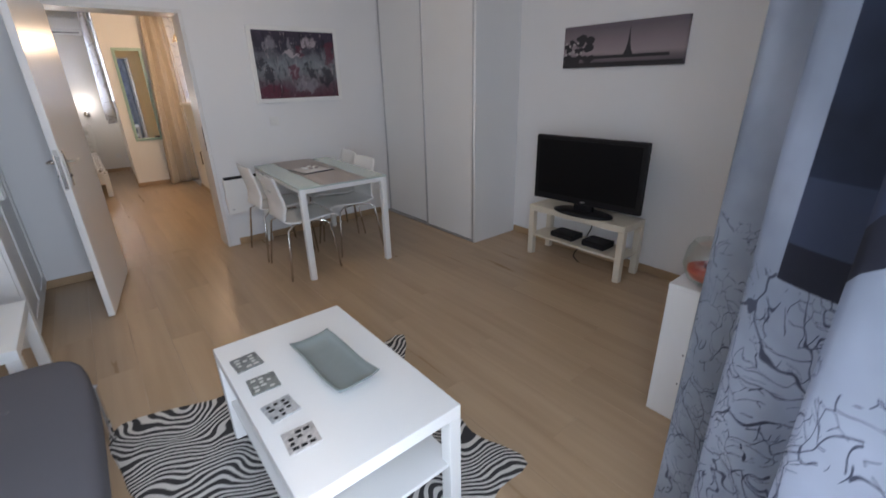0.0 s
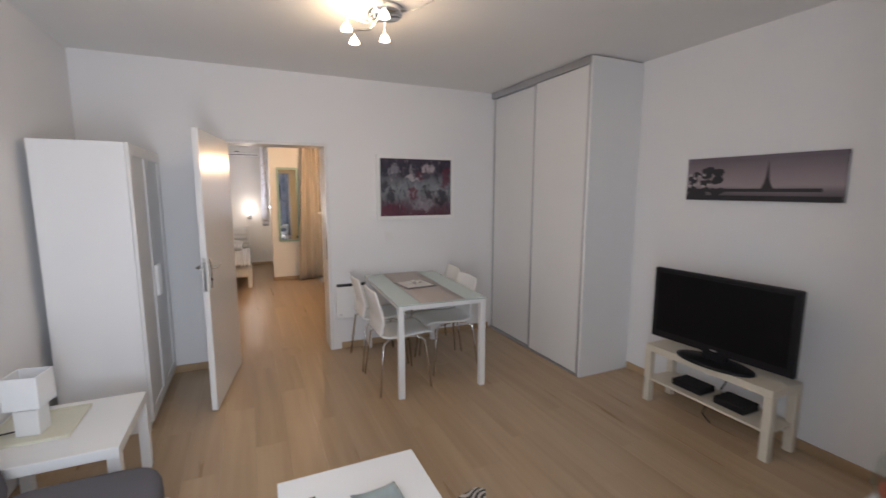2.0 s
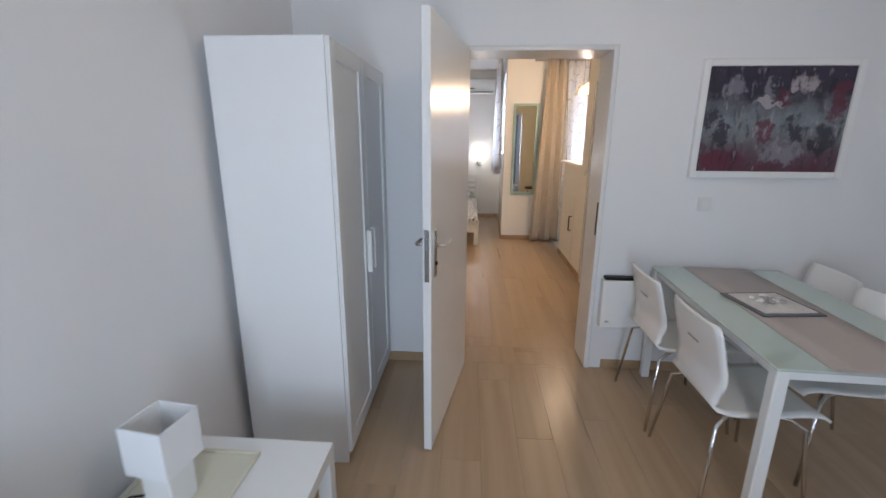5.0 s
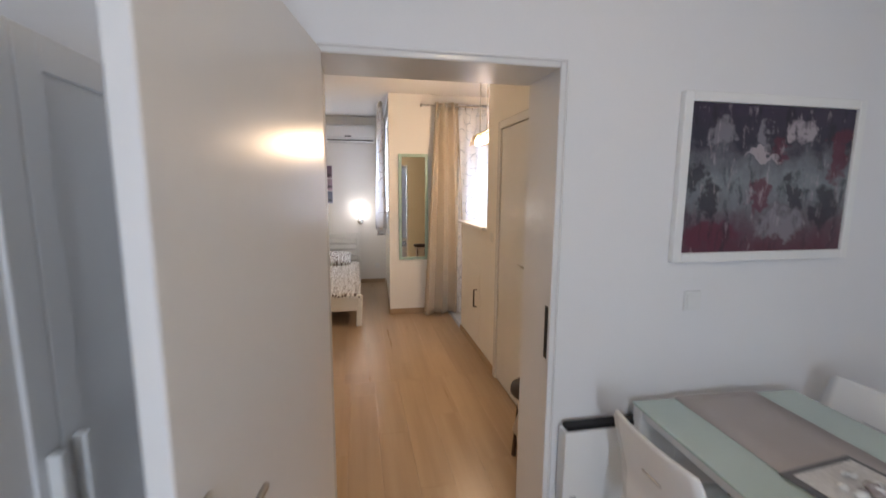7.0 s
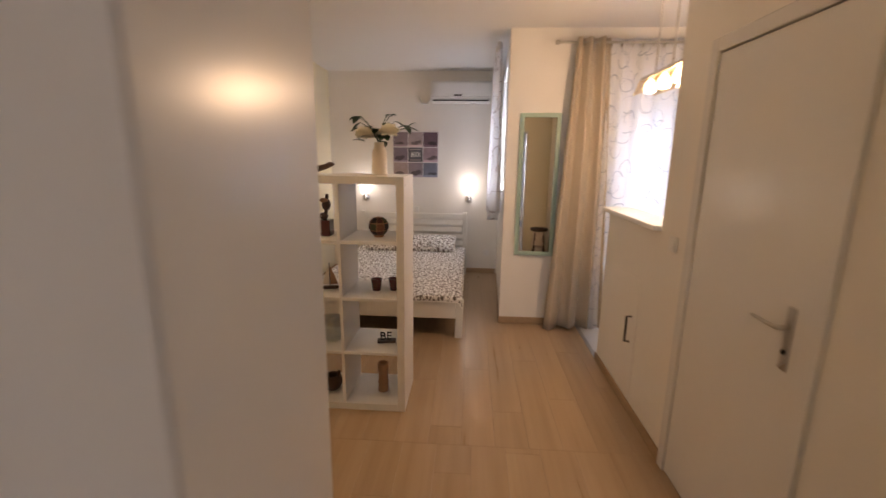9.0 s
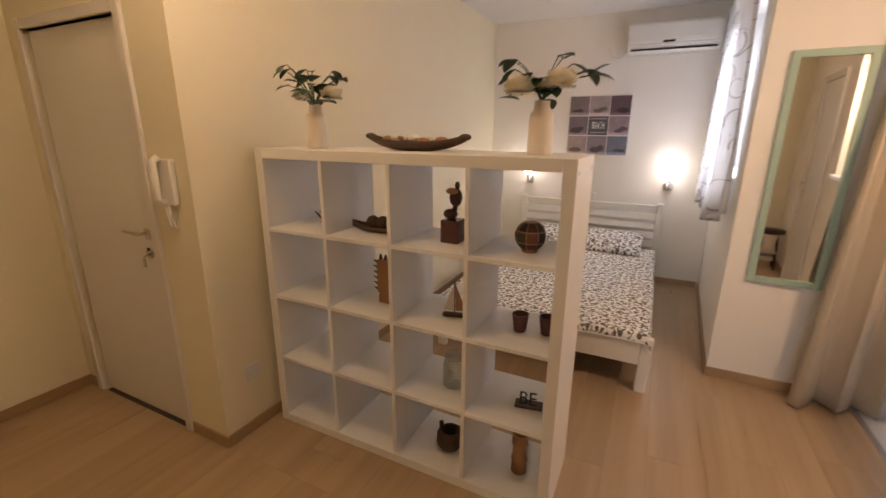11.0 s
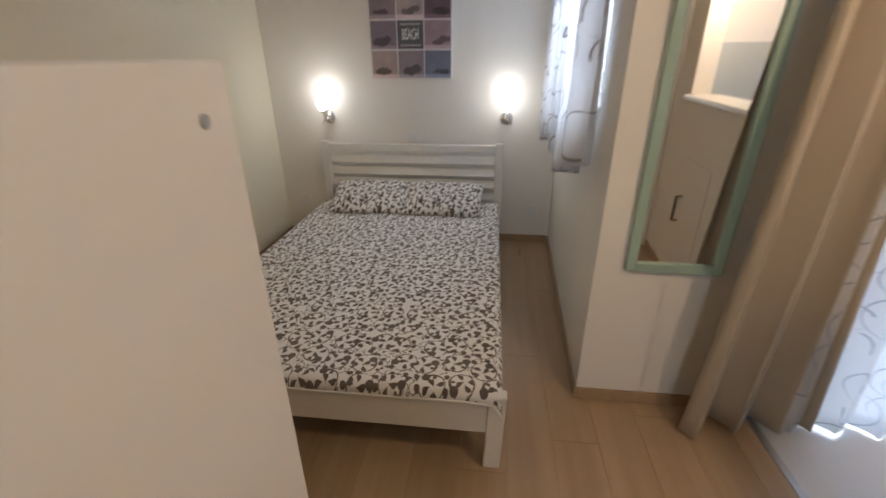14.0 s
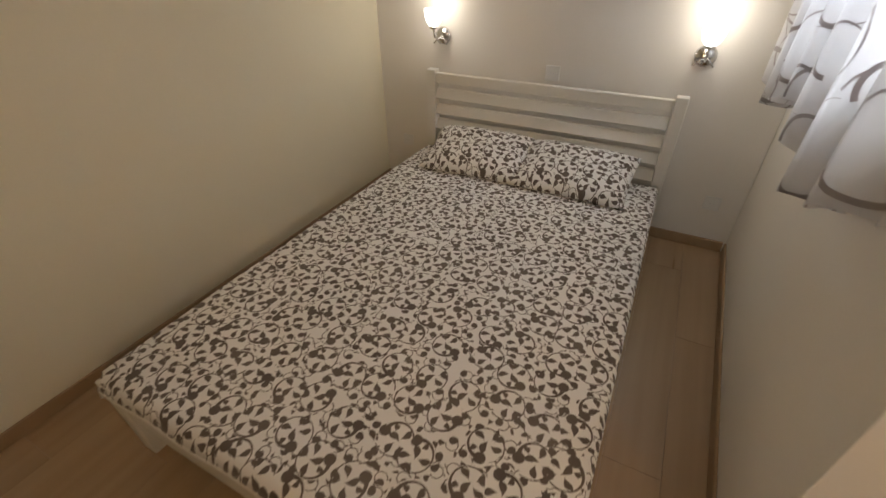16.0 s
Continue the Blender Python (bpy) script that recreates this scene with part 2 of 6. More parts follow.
def vine_cloth():
    """White cotton printed with scrolling vines: curled stems with round heads and small pointed leaves."""
    m, nt, b = nodes("vine_cotton")
    vec = coords(nt, "UV")
    x, y, d, _ = cell_frame(nt, vec, 8.0, 0.45)
    big = scroll(nt, x, y, d, 0.060, 0.38, 0.0019, 0.0140, 0.86)
    for cx, cy, turn, length, wide in ((0.004, -0.020, 118, 0.045, 0.0105), (0.008, -0.008, 15, 0.040, 0.0100), (-0.006, -0.014, 210, 0.040, 0.0098), (0.002, -0.024, -70, 0.030, 0.0085), (0.0, 0.018, 60, 0.024, 0.0085),
                                       (-0.064, 0.004, 100, 0.044, 0.0095), (0.048, -0.038, -60, 0.036, 0.0095), (-0.028, -0.054, 35, 0.036, 0.0088)):
        big = math_(nt, "MAXIMUM", big, teardrop(nt, x, y, cx, cy, turn, length, wide))
    x2, y2, d2, _ = cell_frame(nt, vec, 18.0, 0.7)
    small = scroll(nt, x2, y2, d2, 0.020, 0.45, 0.0013, 0.0095, 0.80)
    for cx, cy, turn, length, wide in ((-0.018, -0.004, 200, 0.028, 0.0088), (0.010, -0.010, -40, 0.028, 0.0092), (0.0, 0.004, 80, 0.020, 0.0070)):
        small = math_(nt, "MAXIMUM", small, teardrop(nt, x2, y2, cx, cy, turn, length, wide))
    f = math_(nt, "MAXIMUM", big, math_(nt, "MULTIPLY", small, math_(nt, "GREATER_THAN", d, 0.052)))
    weave = noise_at(nt, vec, 420, 2)
    ink = ramp(nt, noise_at(nt, vec, 5, 2), (0.35, (0.125, 0.098, 0.086)), (0.7, (0.18, 0.148, 0.132)))
    cloth = ramp(nt, noise_at(nt, vec, 2.5, 4), (0.3, (0.86, 0.85, 0.84)), (0.7, (0.90, 0.895, 0.89)))
    nt.links.new(mix(nt, f, cloth, ink), b.inputs["Base Color"])
    b.inputs["Roughness"].default_value = 0.9
    b.inputs["Sheen Weight"].default_value = 0.15
    bump(nt, b, weave, 0.25, 0.0008)
    return m


def sheer_cloth(name, open_weave=0.015, ring=(0.50, 0.54, 0.61), cells=4.2, radius=0.085, line=0.0055):
    """Thin white voile with swirling grey rings: light shows through it."""
    m, nt, b = nodes(name)
    vec = coords(nt, "UV")
    f = math_(nt, "MAXIMUM", arcs(nt, vec, cells, radius, line, 0.95), arcs(nt, vec, cells * 1.35, radius * 0.75, line * 0.8, 0.9, 0.8))
    out = nt.nodes["Material Output"]
    col = mix(nt, f, (0.88, 0.89, 0.92), ring)
    nt.links.new(col, b.inputs["Base Color"])
    b.inputs["Roughness"].default_value = 0.85
    tl = nt.nodes.new("ShaderNodeBsdfTranslucent")
    nt.links.new(col, tl.inputs[0])
    tp = nt.nodes.new("ShaderNodeBsdfTransparent")
    m1, m2 = nt.nodes.new("ShaderNodeMixShader"), nt.nodes.new("ShaderNodeMixShader")
    m1.inputs[0].default_value = 0.45
    nt.links.new(b.outputs[0], m1.inputs[1])
    nt.links.new(tl.outputs[0], m1.inputs[2])
    nt.links.new(math_(nt, "SUBTRACT", open_weave, math_(nt, "MULTIPLY", f, open_weave * 0.85)), m2.inputs[0])
    nt.links.new(m1.outputs[0], m2.inputs[1])
    nt.links.new(tp.outputs[0], m2.inputs[2])
    nt.links.new(m2.outputs[0], out.inputs[0])
    return m


def printed_curtain():
    """Grey-white cloth printed with bare branches and one navy block of a street lamp scene; thin enough to glow."""
    m, nt, b = nodes("city_print_cloth")
    uv = nt.nodes.new("ShaderNodeTexCoord").outputs["UV"]
    xyz = nt.nodes.new("ShaderNodeSeparateXYZ")
    nt.links.new(uv, xyz.inputs[0])
    u, v = xyz.outputs[0], xyz.outputs[1]
    warp = node(nt, "ShaderNodeTexNoise", Scale=5.0, Detail=3.0)
    nt.links.new(uv, warp.inputs["Vector"])
    add = nt.nodes.new("ShaderNodeVectorMath")
    add.operation = "MULTIPLY_ADD"
    nt.links.new(warp.outputs["Color"], add.inputs[0])
    add.inputs[1].default_value = (0.30, 0.26, 0)
    nt.links.new(uv, add.inputs[2])
    lines = None
    for sc, w in ((6.0, 0.011), (12.0, 0.012), (24.0, 0.018), (44.0, 0.024)):
        vo = node(nt, "ShaderNodeTexVoronoi", Scale=sc)
        vo.feature = "DISTANCE_TO_EDGE"
        vo.voronoi_dimensions = "2D"
        nt.links.new(add.outputs[0], vo.inputs["Vector"])
        gate = math_(nt, "GREATER_THAN", noise_at(nt, uv, sc * 0.55, 2), 0.50)
        on = math_(nt, "MULTIPLY", math_(nt, "LESS_THAN", vo.outputs["Distance"], w), gate)
        lines = on if lines is None else math_(nt, "MAXIMUM", lines, on)
    low = math_(nt, "LESS_THAN", v, math_(nt, "ADD", 1.22, math_(nt, "MULTIPLY", warp.outputs["Fac"], 0.05)))
    branches = math_(nt, "MULTIPLY", lines, low)
    low_v = math_(nt, "SUBTRACT", v, math_(nt, "MULTIPLY", math_(nt, "MAXIMUM", math_(nt, "SUBTRACT", u, 0.60), 0.0), 0.55))
    edge = math_(nt, "ADD", 0.47, math_(nt, "MULTIPLY", math_(nt, "POWER", math_(nt, "MAXIMUM", math_(nt, "SUBTRACT", v, 1.62), 0.0), 2.0), 2.2))
    near = math_(nt, "GREATER_THAN", u, edge)
    block = math_(nt, "MULTIPLY", math_(nt, "GREATER_THAN", low_v, 1.25), near)
    band = math_(nt, "MULTIPLY", math_(nt, "LESS_THAN", math_(nt, "ABSOLUTE", math_(nt, "SUBTRACT", low_v, 1.265)), 0.022), near)
    hazy = math_(nt, "LESS_THAN", low_v, 1.36)
    lit = math_(nt, "MULTIPLY", math_(nt, "LESS_THAN", math_(nt, "ABSOLUTE", math_(nt, "SUBTRACT", math_(nt, "SUBTRACT", u, 0.62), math_(nt, "MULTIPLY", math_(nt, "SUBTRACT", v, 1.70), 0.8))), 0.045), math_(nt, "GREATER_THAN", v, 1.68))
    pale = ramp(nt, noise_at(nt, uv, 4, 4), (0.3, (0.20, 0.225, 0.275)), (0.7, (0.42, 0.45, 0.52)))
    navy = ramp(nt, noise_at(nt, uv, 7, 3), (0.3, (0.011, 0.016, 0.032)), (0.75, (0.030, 0.045, 0.090)))
    col = mix(nt, branches, pale, (0.07, 0.08, 0.115))
    navy = mix(nt, hazy, navy, (0.050, 0.064, 0.110))
    navy = mix(nt, lit, navy, (0.20, 0.23, 0.29))
    col = mix(nt, block, col, navy)
    col = mix(nt, band, col, (0.018, 0.02, 0.035))
    nt.links.new(col, b.inputs["Base Color"])
    b.inputs["Roughness"].default_value = 0.7
    tl = nt.nodes.new("ShaderNodeBsdfTranslucent")
    nt.links.new(col, tl.inputs[0])
    m1 = nt.nodes.new("ShaderNodeMixShader")
    m1.inputs[0].default_value = 0.32
    nt.links.new(b.outputs[0], m1.inputs[1])
    nt.links.new(tl.outputs[0], m1.inputs[2])
    nt.links.new(m1.outputs[0], nt.nodes["Material Output"].inputs[0])
    bump(nt, b, noise_at(nt, uv, 300, 2), 0.2, 0.0006)
    return m


def zebra_hide():
    m, nt, b = nodes("zebra_print")
    vec = coords(nt, "Object", (1, 1, 1), 8)
    sway = node(nt, "ShaderNodeTexNoise", Scale=2.6, Detail=1.5)
    nt.links.new(vec, sway.inputs["Vector"])
    bent = nt.nodes.new("ShaderNodeVectorMath")
    bent.operation = "MULTIPLY_ADD"
    nt.links.new(sway.outputs["Color"], bent.inputs[0])
    bent.inputs[1].default_value = (0.5, 0.75, 0)
    nt.links.new(vec, bent.inputs[2])
    vec = bent.outputs[0]
    w = node(nt, "ShaderNodeTexWave", Scale=8.5, Distortion=4.5, Detail=2.0)
    w.inputs["Detail Scale"].default_value = 0.55
    w.bands_direction = "Y"
    nt.links.new(vec, w.inputs["Vector"])
    f = ramp(nt, w.outputs["Fac"], (0.46, 0.0), (0.66, 1.0))
    fur = noise_at(nt, vec, 260, 2)
    nt.links.new(mix(nt, f, (0.035, 0.033, 0.035), (0.62, 0.60, 0.57)), b.inputs["Base Color"])
    b.inputs["Roughness"].default_value = 0.85
    bump(nt, b, fur, 0.5, 0.002)
    return m


def abstract_painting():
    """Loose upright figures in maroon and black round a pale grey clearing."""
    m, nt, b = nodes("abstract_paint")
    vec = coords(nt, "Object")
    gen = nt.nodes.new("ShaderNodeTexCoord").outputs["Generated"]
    warp = node(nt, "ShaderNodeTexNoise", Scale=11.0, Detail=3.0, Roughness=0.6)
    nt.links.new(vec, warp.inputs["Vector"])
    add = nt.nodes.new("ShaderNodeVectorMath")
    add.operation = "MULTIPLY_ADD"
    nt.links.new(warp.outputs["Color"], add.inputs[0])
    add.inputs[1].default_value = (0.30, 0.0, 0.42)
    nt.links.new(gen, add.inputs[2])
    xyz = nt.nodes.new("ShaderNodeSeparateXYZ")
    nt.links.new(add.outputs[0], xyz.inputs[0])
    px, pz = math_(nt, "SUBTRACT", xyz.outputs[0], 0.15), math_(nt, "SUBTRACT", xyz.outputs[2], 0.21)
    stretch = nt.nodes.new("ShaderNodeMapping")
    stretch.inputs["Scale"].default_value = (1.0, 1.0, 0.35)
    nt.links.new(vec, stretch.inputs[0])
    stroke = noise_at(nt, stretch.outputs[0], 22, 4, 0.65)
    col = ramp(nt, pz, (0.0, (0.10, 0.030, 0.048)), (0.20, (0.11, 0.070, 0.090)), (0.34, (0.17, 0.175, 0.195)), (0.50, (0.21, 0.235, 0.255)),
               (0.64, (0.13, 0.130, 0.155)), (0.76, (0.030, 0.028, 0.045)), (1.0, (0.045, 0.034, 0.062)))
    grey, wine, dark, pale = (0.24, 0.23, 0.26), (0.115, 0.020, 0.042), (0.016, 0.014, 0.024), (0.46, 0.40, 0.43)
    for cx, cz, rx, rz, tone in ((0.20, 0.80, 0.07, 0.12, grey), (0.43, 0.80, 0.05, 0.13, grey), (0.70, 0.84, 0.08, 0.12, pale), (0.93, 0.70, 0.07, 0.22, wine), (0.56, 0.72, 0.06, 0.10, wine),
                                 (0.05, 0.52, 0.09, 0.13, dark), (0.16, 0.34, 0.07, 0.13, dark), (0.46, 0.40, 0.065, 0.14, wine), (0.67, 0.40, 0.060, 0.15, dark), (0.88, 0.30, 0.10, 0.22, dark),
                                 (0.18, 0.12, 0.20, 0.10, wine), (0.60, 0.18, 0.18, 0.10, grey), (0.42, 0.66, 0.17, 0.035, pale)):
        ex, ez = math_(nt, "DIVIDE", math_(nt, "SUBTRACT", px, cx), rx), math_(nt, "DIVIDE", math_(nt, "SUBTRACT", pz, cz), rz)
        far = math_(nt, "ADD", math_(nt, "MULTIPLY", ex, ex), math_(nt, "MULTIPLY", ez, ez))
        col = mix(nt, ramp(nt, far, (0.45, 0.80), (1.0, 0.0)), col, tone)
    col = mix(nt, math_(nt, "MULTIPLY", ramp(nt, stroke, (0.34, 1.0), (0.46, 0.0)), 0.65), col, dark)
    flecks = ramp(nt, noise_at(nt, stretch.outputs[0], 34, 3, 0.6), (0.60, 0.0), (0.72, 1.0))
    col = mix(nt, math_(nt, "MULTIPLY", flecks, 0.5), col, pale)
    nt.links.new(col, b.inputs["Base Color"])
    b.inputs["Roughness"].default_value = 0.45
    bump(nt, b, stroke, 0.3, 0.002)
    return m


def dusk_print():
    m, nt, b = nodes("dusk_sky_print")
    vec = coords(nt, "Generated")
    xyz = nt.nodes.new("ShaderNodeSeparateXYZ")
    nt.links.new(vec, xyz.inputs[0])
    f = math_(nt, "ADD", xyz.outputs[2], math_(nt, "MULTIPLY", noise_at(nt, vec, 3, 4), 0.16))
    col = ramp(nt, f, (0.10, (0.05, 0.043, 0.055)), (0.30, (0.17, 0.14, 0.16)), (0.42, (0.33, 0.27, 0.29)), (1.0, (0.14, 0.115, 0.14)))
    nt.links.new(col, b.inputs["Base Color"])
    b.inputs["Roughness"].default_value = 0.6
    return m


WALL = plain("white_wall_paint", (0.80, 0.80, 0.81), 0.75, vary=0.02, grain=120, relief=0.12)
CREAM = plain("cream_wall_paint", (0.83, 0.775, 0.61), 0.75, vary=0.03, grain=120, relief=0.12)
OFFWHITE = plain("off_white_wall_paint", (0.81, 0.785, 0.745), 0.75, vary=0.03, grain=120, relief=0.12)
CEIL = plain("ceiling_paint", (0.82, 0.81, 0.80), 0.85, vary=0.02, grain=90)
PLANK = wood("oak_laminate", (0.335, 0.228, 0.135), (0.535, 0.392, 0.255), 0.28, 1, 1.0, True)
SKIRT = wood("oak_skirting", (0.33, 0.22, 0.125), (0.46, 0.32, 0.19), 0.5, 1)
JOINT = plain("dark_joint", (0.09, 0.06, 0.04), 0.9)
TILE = plain("white_floor_tile", (0.74, 0.75, 0.77), 0.3, vary=0.04)
WHITE = plain("white_lacquer", (0.83, 0.83, 0.82), 0.30, vary=0.008, grain=5, relief=0)
MELA = plain("white_melamine", (0.80, 0.80, 0.80), 0.42, vary=0.012, grain=6, relief=0)
SATIN = plain("satin_white_door_paint", (0.78, 0.775, 0.77), 0.24, vary=0.015, grain=30, relief=0.04)
CREAMWOOD = plain("cream_white_wood", (0.80, 0.785, 0.74), 0.5, vary=0.03, relief=0.06)
BIRCH = wood("white_birch_effect", (0.60, 0.54, 0.44), (0.70, 0.65, 0.55), 0.45, 1)
ALU = plain("brushed_aluminium", (0.55, 0.55, 0.57), 0.38, 0.9, grain=200)
CHROME = plain("chrome", (0.72, 0.72, 0.73), 0.12, 1.0, vary=0.02, relief=0)
NICKEL = plain("satin_nickel", (0.55, 0.53, 0.50), 0.28, 1.0, vary=0.03)
BLACK = plain("black_plastic", (0.010, 0.010, 0.012), 0.45, vary=0.1, spec=0.25)
SCREEN = plain("dark_screen", (0.005, 0.005, 0.006), 0.42, vary=0.02, relief=0, spec=0.15)
GREYCLOTH = plain("grey_upholstery", (0.115, 0.112, 0.128), 0.95, vary=0.14, grain=260, relief=0.6)
MINT = plain("mint_glass_back", (0.50, 0.60, 0.55), 0.16, vary=0.03, relief=0, coat=0.6)
RUNNER = plain("taupe_runner", (0.47, 0.43, 0.415), 0.9, vary=0.08, grain=320, relief=0.6)
GREENFRAME = plain("sage_green_paint", (0.34, 0.47, 0.40), 0.5, vary=0.05)
MIRROR = plain("mirror_silver", (0.88, 0.89, 0.89), 0.02, 1.0, vary=0.0, relief=0)
PLATE = plain("white_plastic", (0.78, 0.78, 0.77), 0.35, vary=0.02)
BEIGE = plain("beige_satin_cloth", (0.49, 0.42, 0.33), 0.33, vary=0.07, grain=300, relief=0.25)
CANVAS_EDGE = plain("canvas_edge", (0.25, 0.21, 0.22), 0.7)
VINE, SHEER, PRINTED, ZEBRA = vine_cloth(), sheer_cloth("swirl_voile"), printed_curtain(), zebra_hide()
SHEER2 = sheer_cloth("swirl_voile_dark", 0.22, (0.44, 0.41, 0.42), 4.0, 0.090, 0.0075)
PAINTING, DUSK = abstract_painting(), dusk_print()
PANE = glass("window_glass")
PENDANT = glow("lit_pendant_glass", (1.0, 0.87, 0.66), 7)
BULB = glow("lit_bulb_glass", (1.0, 0.80, 0.52), 14)
SHADE = glow("lit_frosted_shade", (1.0, 0.96, 0.91), 6)
BACKSPLASH = plain("grey_blue_tile", (0.50, 0.55, 0.57), 0.25, vary=0.04)
CONCRETE = plain("balcony_concrete", (0.42, 0.41, 0.39), 0.8, vary=0.15)


# ---- mesh tools ----
def box(bm, x0, y0, z0, x1, y1, z1, soft=0.0, segments=1, m=None):
    made = bmesh.ops.create_cube(bm, size=1.0)["verts"]
    t = Matrix.Translation(((x0 + x1) / 2, (y0 + y1) / 2, (z0 + z1) / 2)) @ Matrix.Diagonal((x1 - x0, y1 - y0, z1 - z0, 1))
    bmesh.ops.transform(bm, matrix=(m @ t if m else t), verts=made)
    if soft:
        edges = list({e for v in made for e in v.link_edges})
        bmesh.ops.bevel(bm, geom=edges, offset=soft, segments=segments, affect="EDGES", profile=0.5)


def tube(bm, points, r, n=10, r_end=None):
    """A round bar along a line of points, with capped ends."""
    pts = [Vector(p) for p in points]
    rings = []
    for i, p in enumerate(pts):
        d = (pts[min(i + 1, len(pts) - 1)] - pts[max(i - 1, 0)]).normalized()
        a = d.orthogonal().normalized() if i == 0 else (rings[-1][1] - d * rings[-1][1].dot(d)).normalized()
        b = d.cross(a)
        rad = r if r_end is None else r + (r_end - r) * i / (len(pts) - 1)
        rings.append(([bm.verts.new(p + (a * math.cos(k * 2 * math.pi / n) + b * math.sin(k * 2 * math.pi / n)) * rad) for k in range(n)], a))
    for (p, _), (q, _) in zip(rings, rings[1:]):
        for k in range(n):
            bm.faces.new((p[k], p[(k + 1) % n], q[(k + 1) % n], q[k]))
    bm.faces.new(rings[0][0][::-1])
    bm.faces.new(rings[-1][0])


def lathe(bm, profile, at=(0, 0, 0), n=24, m=None):
    """Turns (radius, height) pairs round the upright axis."""
    rings = []
    for r, z in profile:
        ring = []
        for k in range(n):
            a = 2 * math.pi * k / n
            p = Vector((r * math.cos(a), r * math.sin(a), z))
            ring.append(bm.verts.new((m @ p if m else p) + Vector(at)))
        rings.append(ring)
    for p, q in zip(rings, rings[1:]):
        for k in range(n):
            bm.faces.new((p[k], p[(k + 1) % n], q[(k + 1) % n], q[k]))
    bm.faces.new(rings[0][::-1])
    bm.faces.new(rings[-1])


def sheet(bm, fn, nu, nv, size=(1, 1), thick=0.0):
    """A grid of fn(u, v), with UVs in metres; thick gives it a back."""
    uv = bm.loops.layers.uv.verify()
    g = [[bm.verts.new(fn(i / nu, j / nv)) for j in range(nv + 1)] for i in range(nu + 1)]
    for i in range(nu):
        for j in range(nv):
            f = bm.faces.new((g[i][j], g[i + 1][j], g[i + 1][j + 1], g[i][j + 1]))
            f.smooth = True
            for loop, (a, b) in zip(f.loops, ((i, j), (i + 1, j), (i + 1, j + 1), (i, j + 1))):
                loop[uv].uv = (a / nu * size[0], b / nv * size[1])
    if thick:
        bm.normal_update()
        bmesh.ops.solidify(bm, geom=bm.faces[:], thickness=thick)


def mesh_from(name, bm, material, smooth=False):
    me = bpy.data.meshes.new(name)
    bmesh.ops.recalc_face_normals(bm, faces=bm.faces[:])
    if smooth:
        for f in bm.faces:
            f.smooth = True
    bm.to_mesh(me)
    bm.free()
    me.materials.append(material)
    return me


def part(name, bm, material, parent, label="", smooth=False):
    ob = new(name, mesh_from(name, bm, material, smooth))
    ob.parent = parent
    return tagged(ob, label)


def thing(name, label, category, at=(0, 0, 0), turn=0, group=""):
    ob = new(name)
    ob.empty_display_size = 0.1
    ob.matrix_world = pose(*at, 0, 0, turn)
    return tagged(ob, label, category, group)


def solid(name, bm, material, label, category, group="", kind="", smooth=False):
    return tagged(new(name, mesh_from(name, bm, material, smooth)), label, category, group, kind)


def boxes(*dims, soft=0.0, segments=1):
    bm = bmesh.new()
    for d in dims:
        box(bm, *d, soft=soft, segments=segments)
    return bm


def setting(name, material, label, *dims, soft=0.0):
    return solid(name, boxes(*dims, soft=soft), material, label, name.split("_")[0], kind="structure")


# ---- structure ----
TOP = 2.95
setting("ground", CONCRETE, "grey concrete ground outside the flat", (-60, -60, -0.60, 60, 60, -0.30))
floor = setting("floor", JOINT, "light oak laminate plank floor", (LX0 - 0.2, LY0 - 0.32, -0.2, LX1 + 0.2, LY1, -0.009), (-3.0, LY1, -0.2, 1.39, BY1 + 0.2, -0.009))
setting("floor_kitchen", TILE, "glossy white tiled kitchen floor", (1.39, 4.6, -0.2, 3.5, 8.9, -0.001))
setting("threshold_strip", ALU, "aluminium strip where laminate meets tiles", (1.375, 7.70, -0.008, 1.405, 8.42, 0.004))
setting("ceiling", CEIL, "plain white painted ceiling", (LX0 - 0.2, LY0 - 0.3, LZ, LX1 + 0.2, LY1 + 0.1, TOP))
setting("ceiling_bedroom", CEIL, "plain white painted bedroom ceiling", (-3.1, LY1 + 0.1, BZ, 1.02, BY1 + 0.2, TOP), (1.02, LY1 + 0.1, BZ, 3.5, 8.66, TOP))
setting("wall_west", WALL, "smooth white painted wall behind the sofa", (LX0 - 0.2, LY0 - 0.3, -0.2, LX0, LY1, LZ))
setting("wall_east", WALL, "smooth white painted wall behind the television", (LX1, LY0 - 0.3, -0.2, LX1 + 0.2, LY1 + 0.2, LZ))
OX0, OX1, OZ = -0.62, 0.86, 2.22
setting("wall_south", WALL, "white wall round the balcony door", (LX0, 0.0, -0.2, OX0, LY0, LZ), (OX1, 0.0, -0.2, LX1, LY0, LZ), (OX0, 0.0, OZ, OX1, LY0, LZ), (OX0, 0.0, -0.2, OX1, LY0, -0.02))
DX0, DX1, DZ = 0.130, 0.985, 2.030
setting("wall_north", WALL, "white wall with the doorway to the bedroom", (LX0 - 0.2, LY1, -0.2, DX0, BY0, LZ), (DX1, LY1, -0.2, LX1, BY0, LZ), (DX0, LY1, DZ, DX1, BY0, LZ))
setting("wall_north_bedside", CREAM, "cream plaster face of the doorway wall", (-3.0, BY0, -0.2, DX0, BY0 + 0.02, BZ), (DX1, BY0, -0.2, BX1, BY0 + 0.02, BZ), (DX0, BY0, DZ, DX1, BY0 + 0.02, BZ))
EX0, EX1, EY = -2.74, -1.935, 6.515
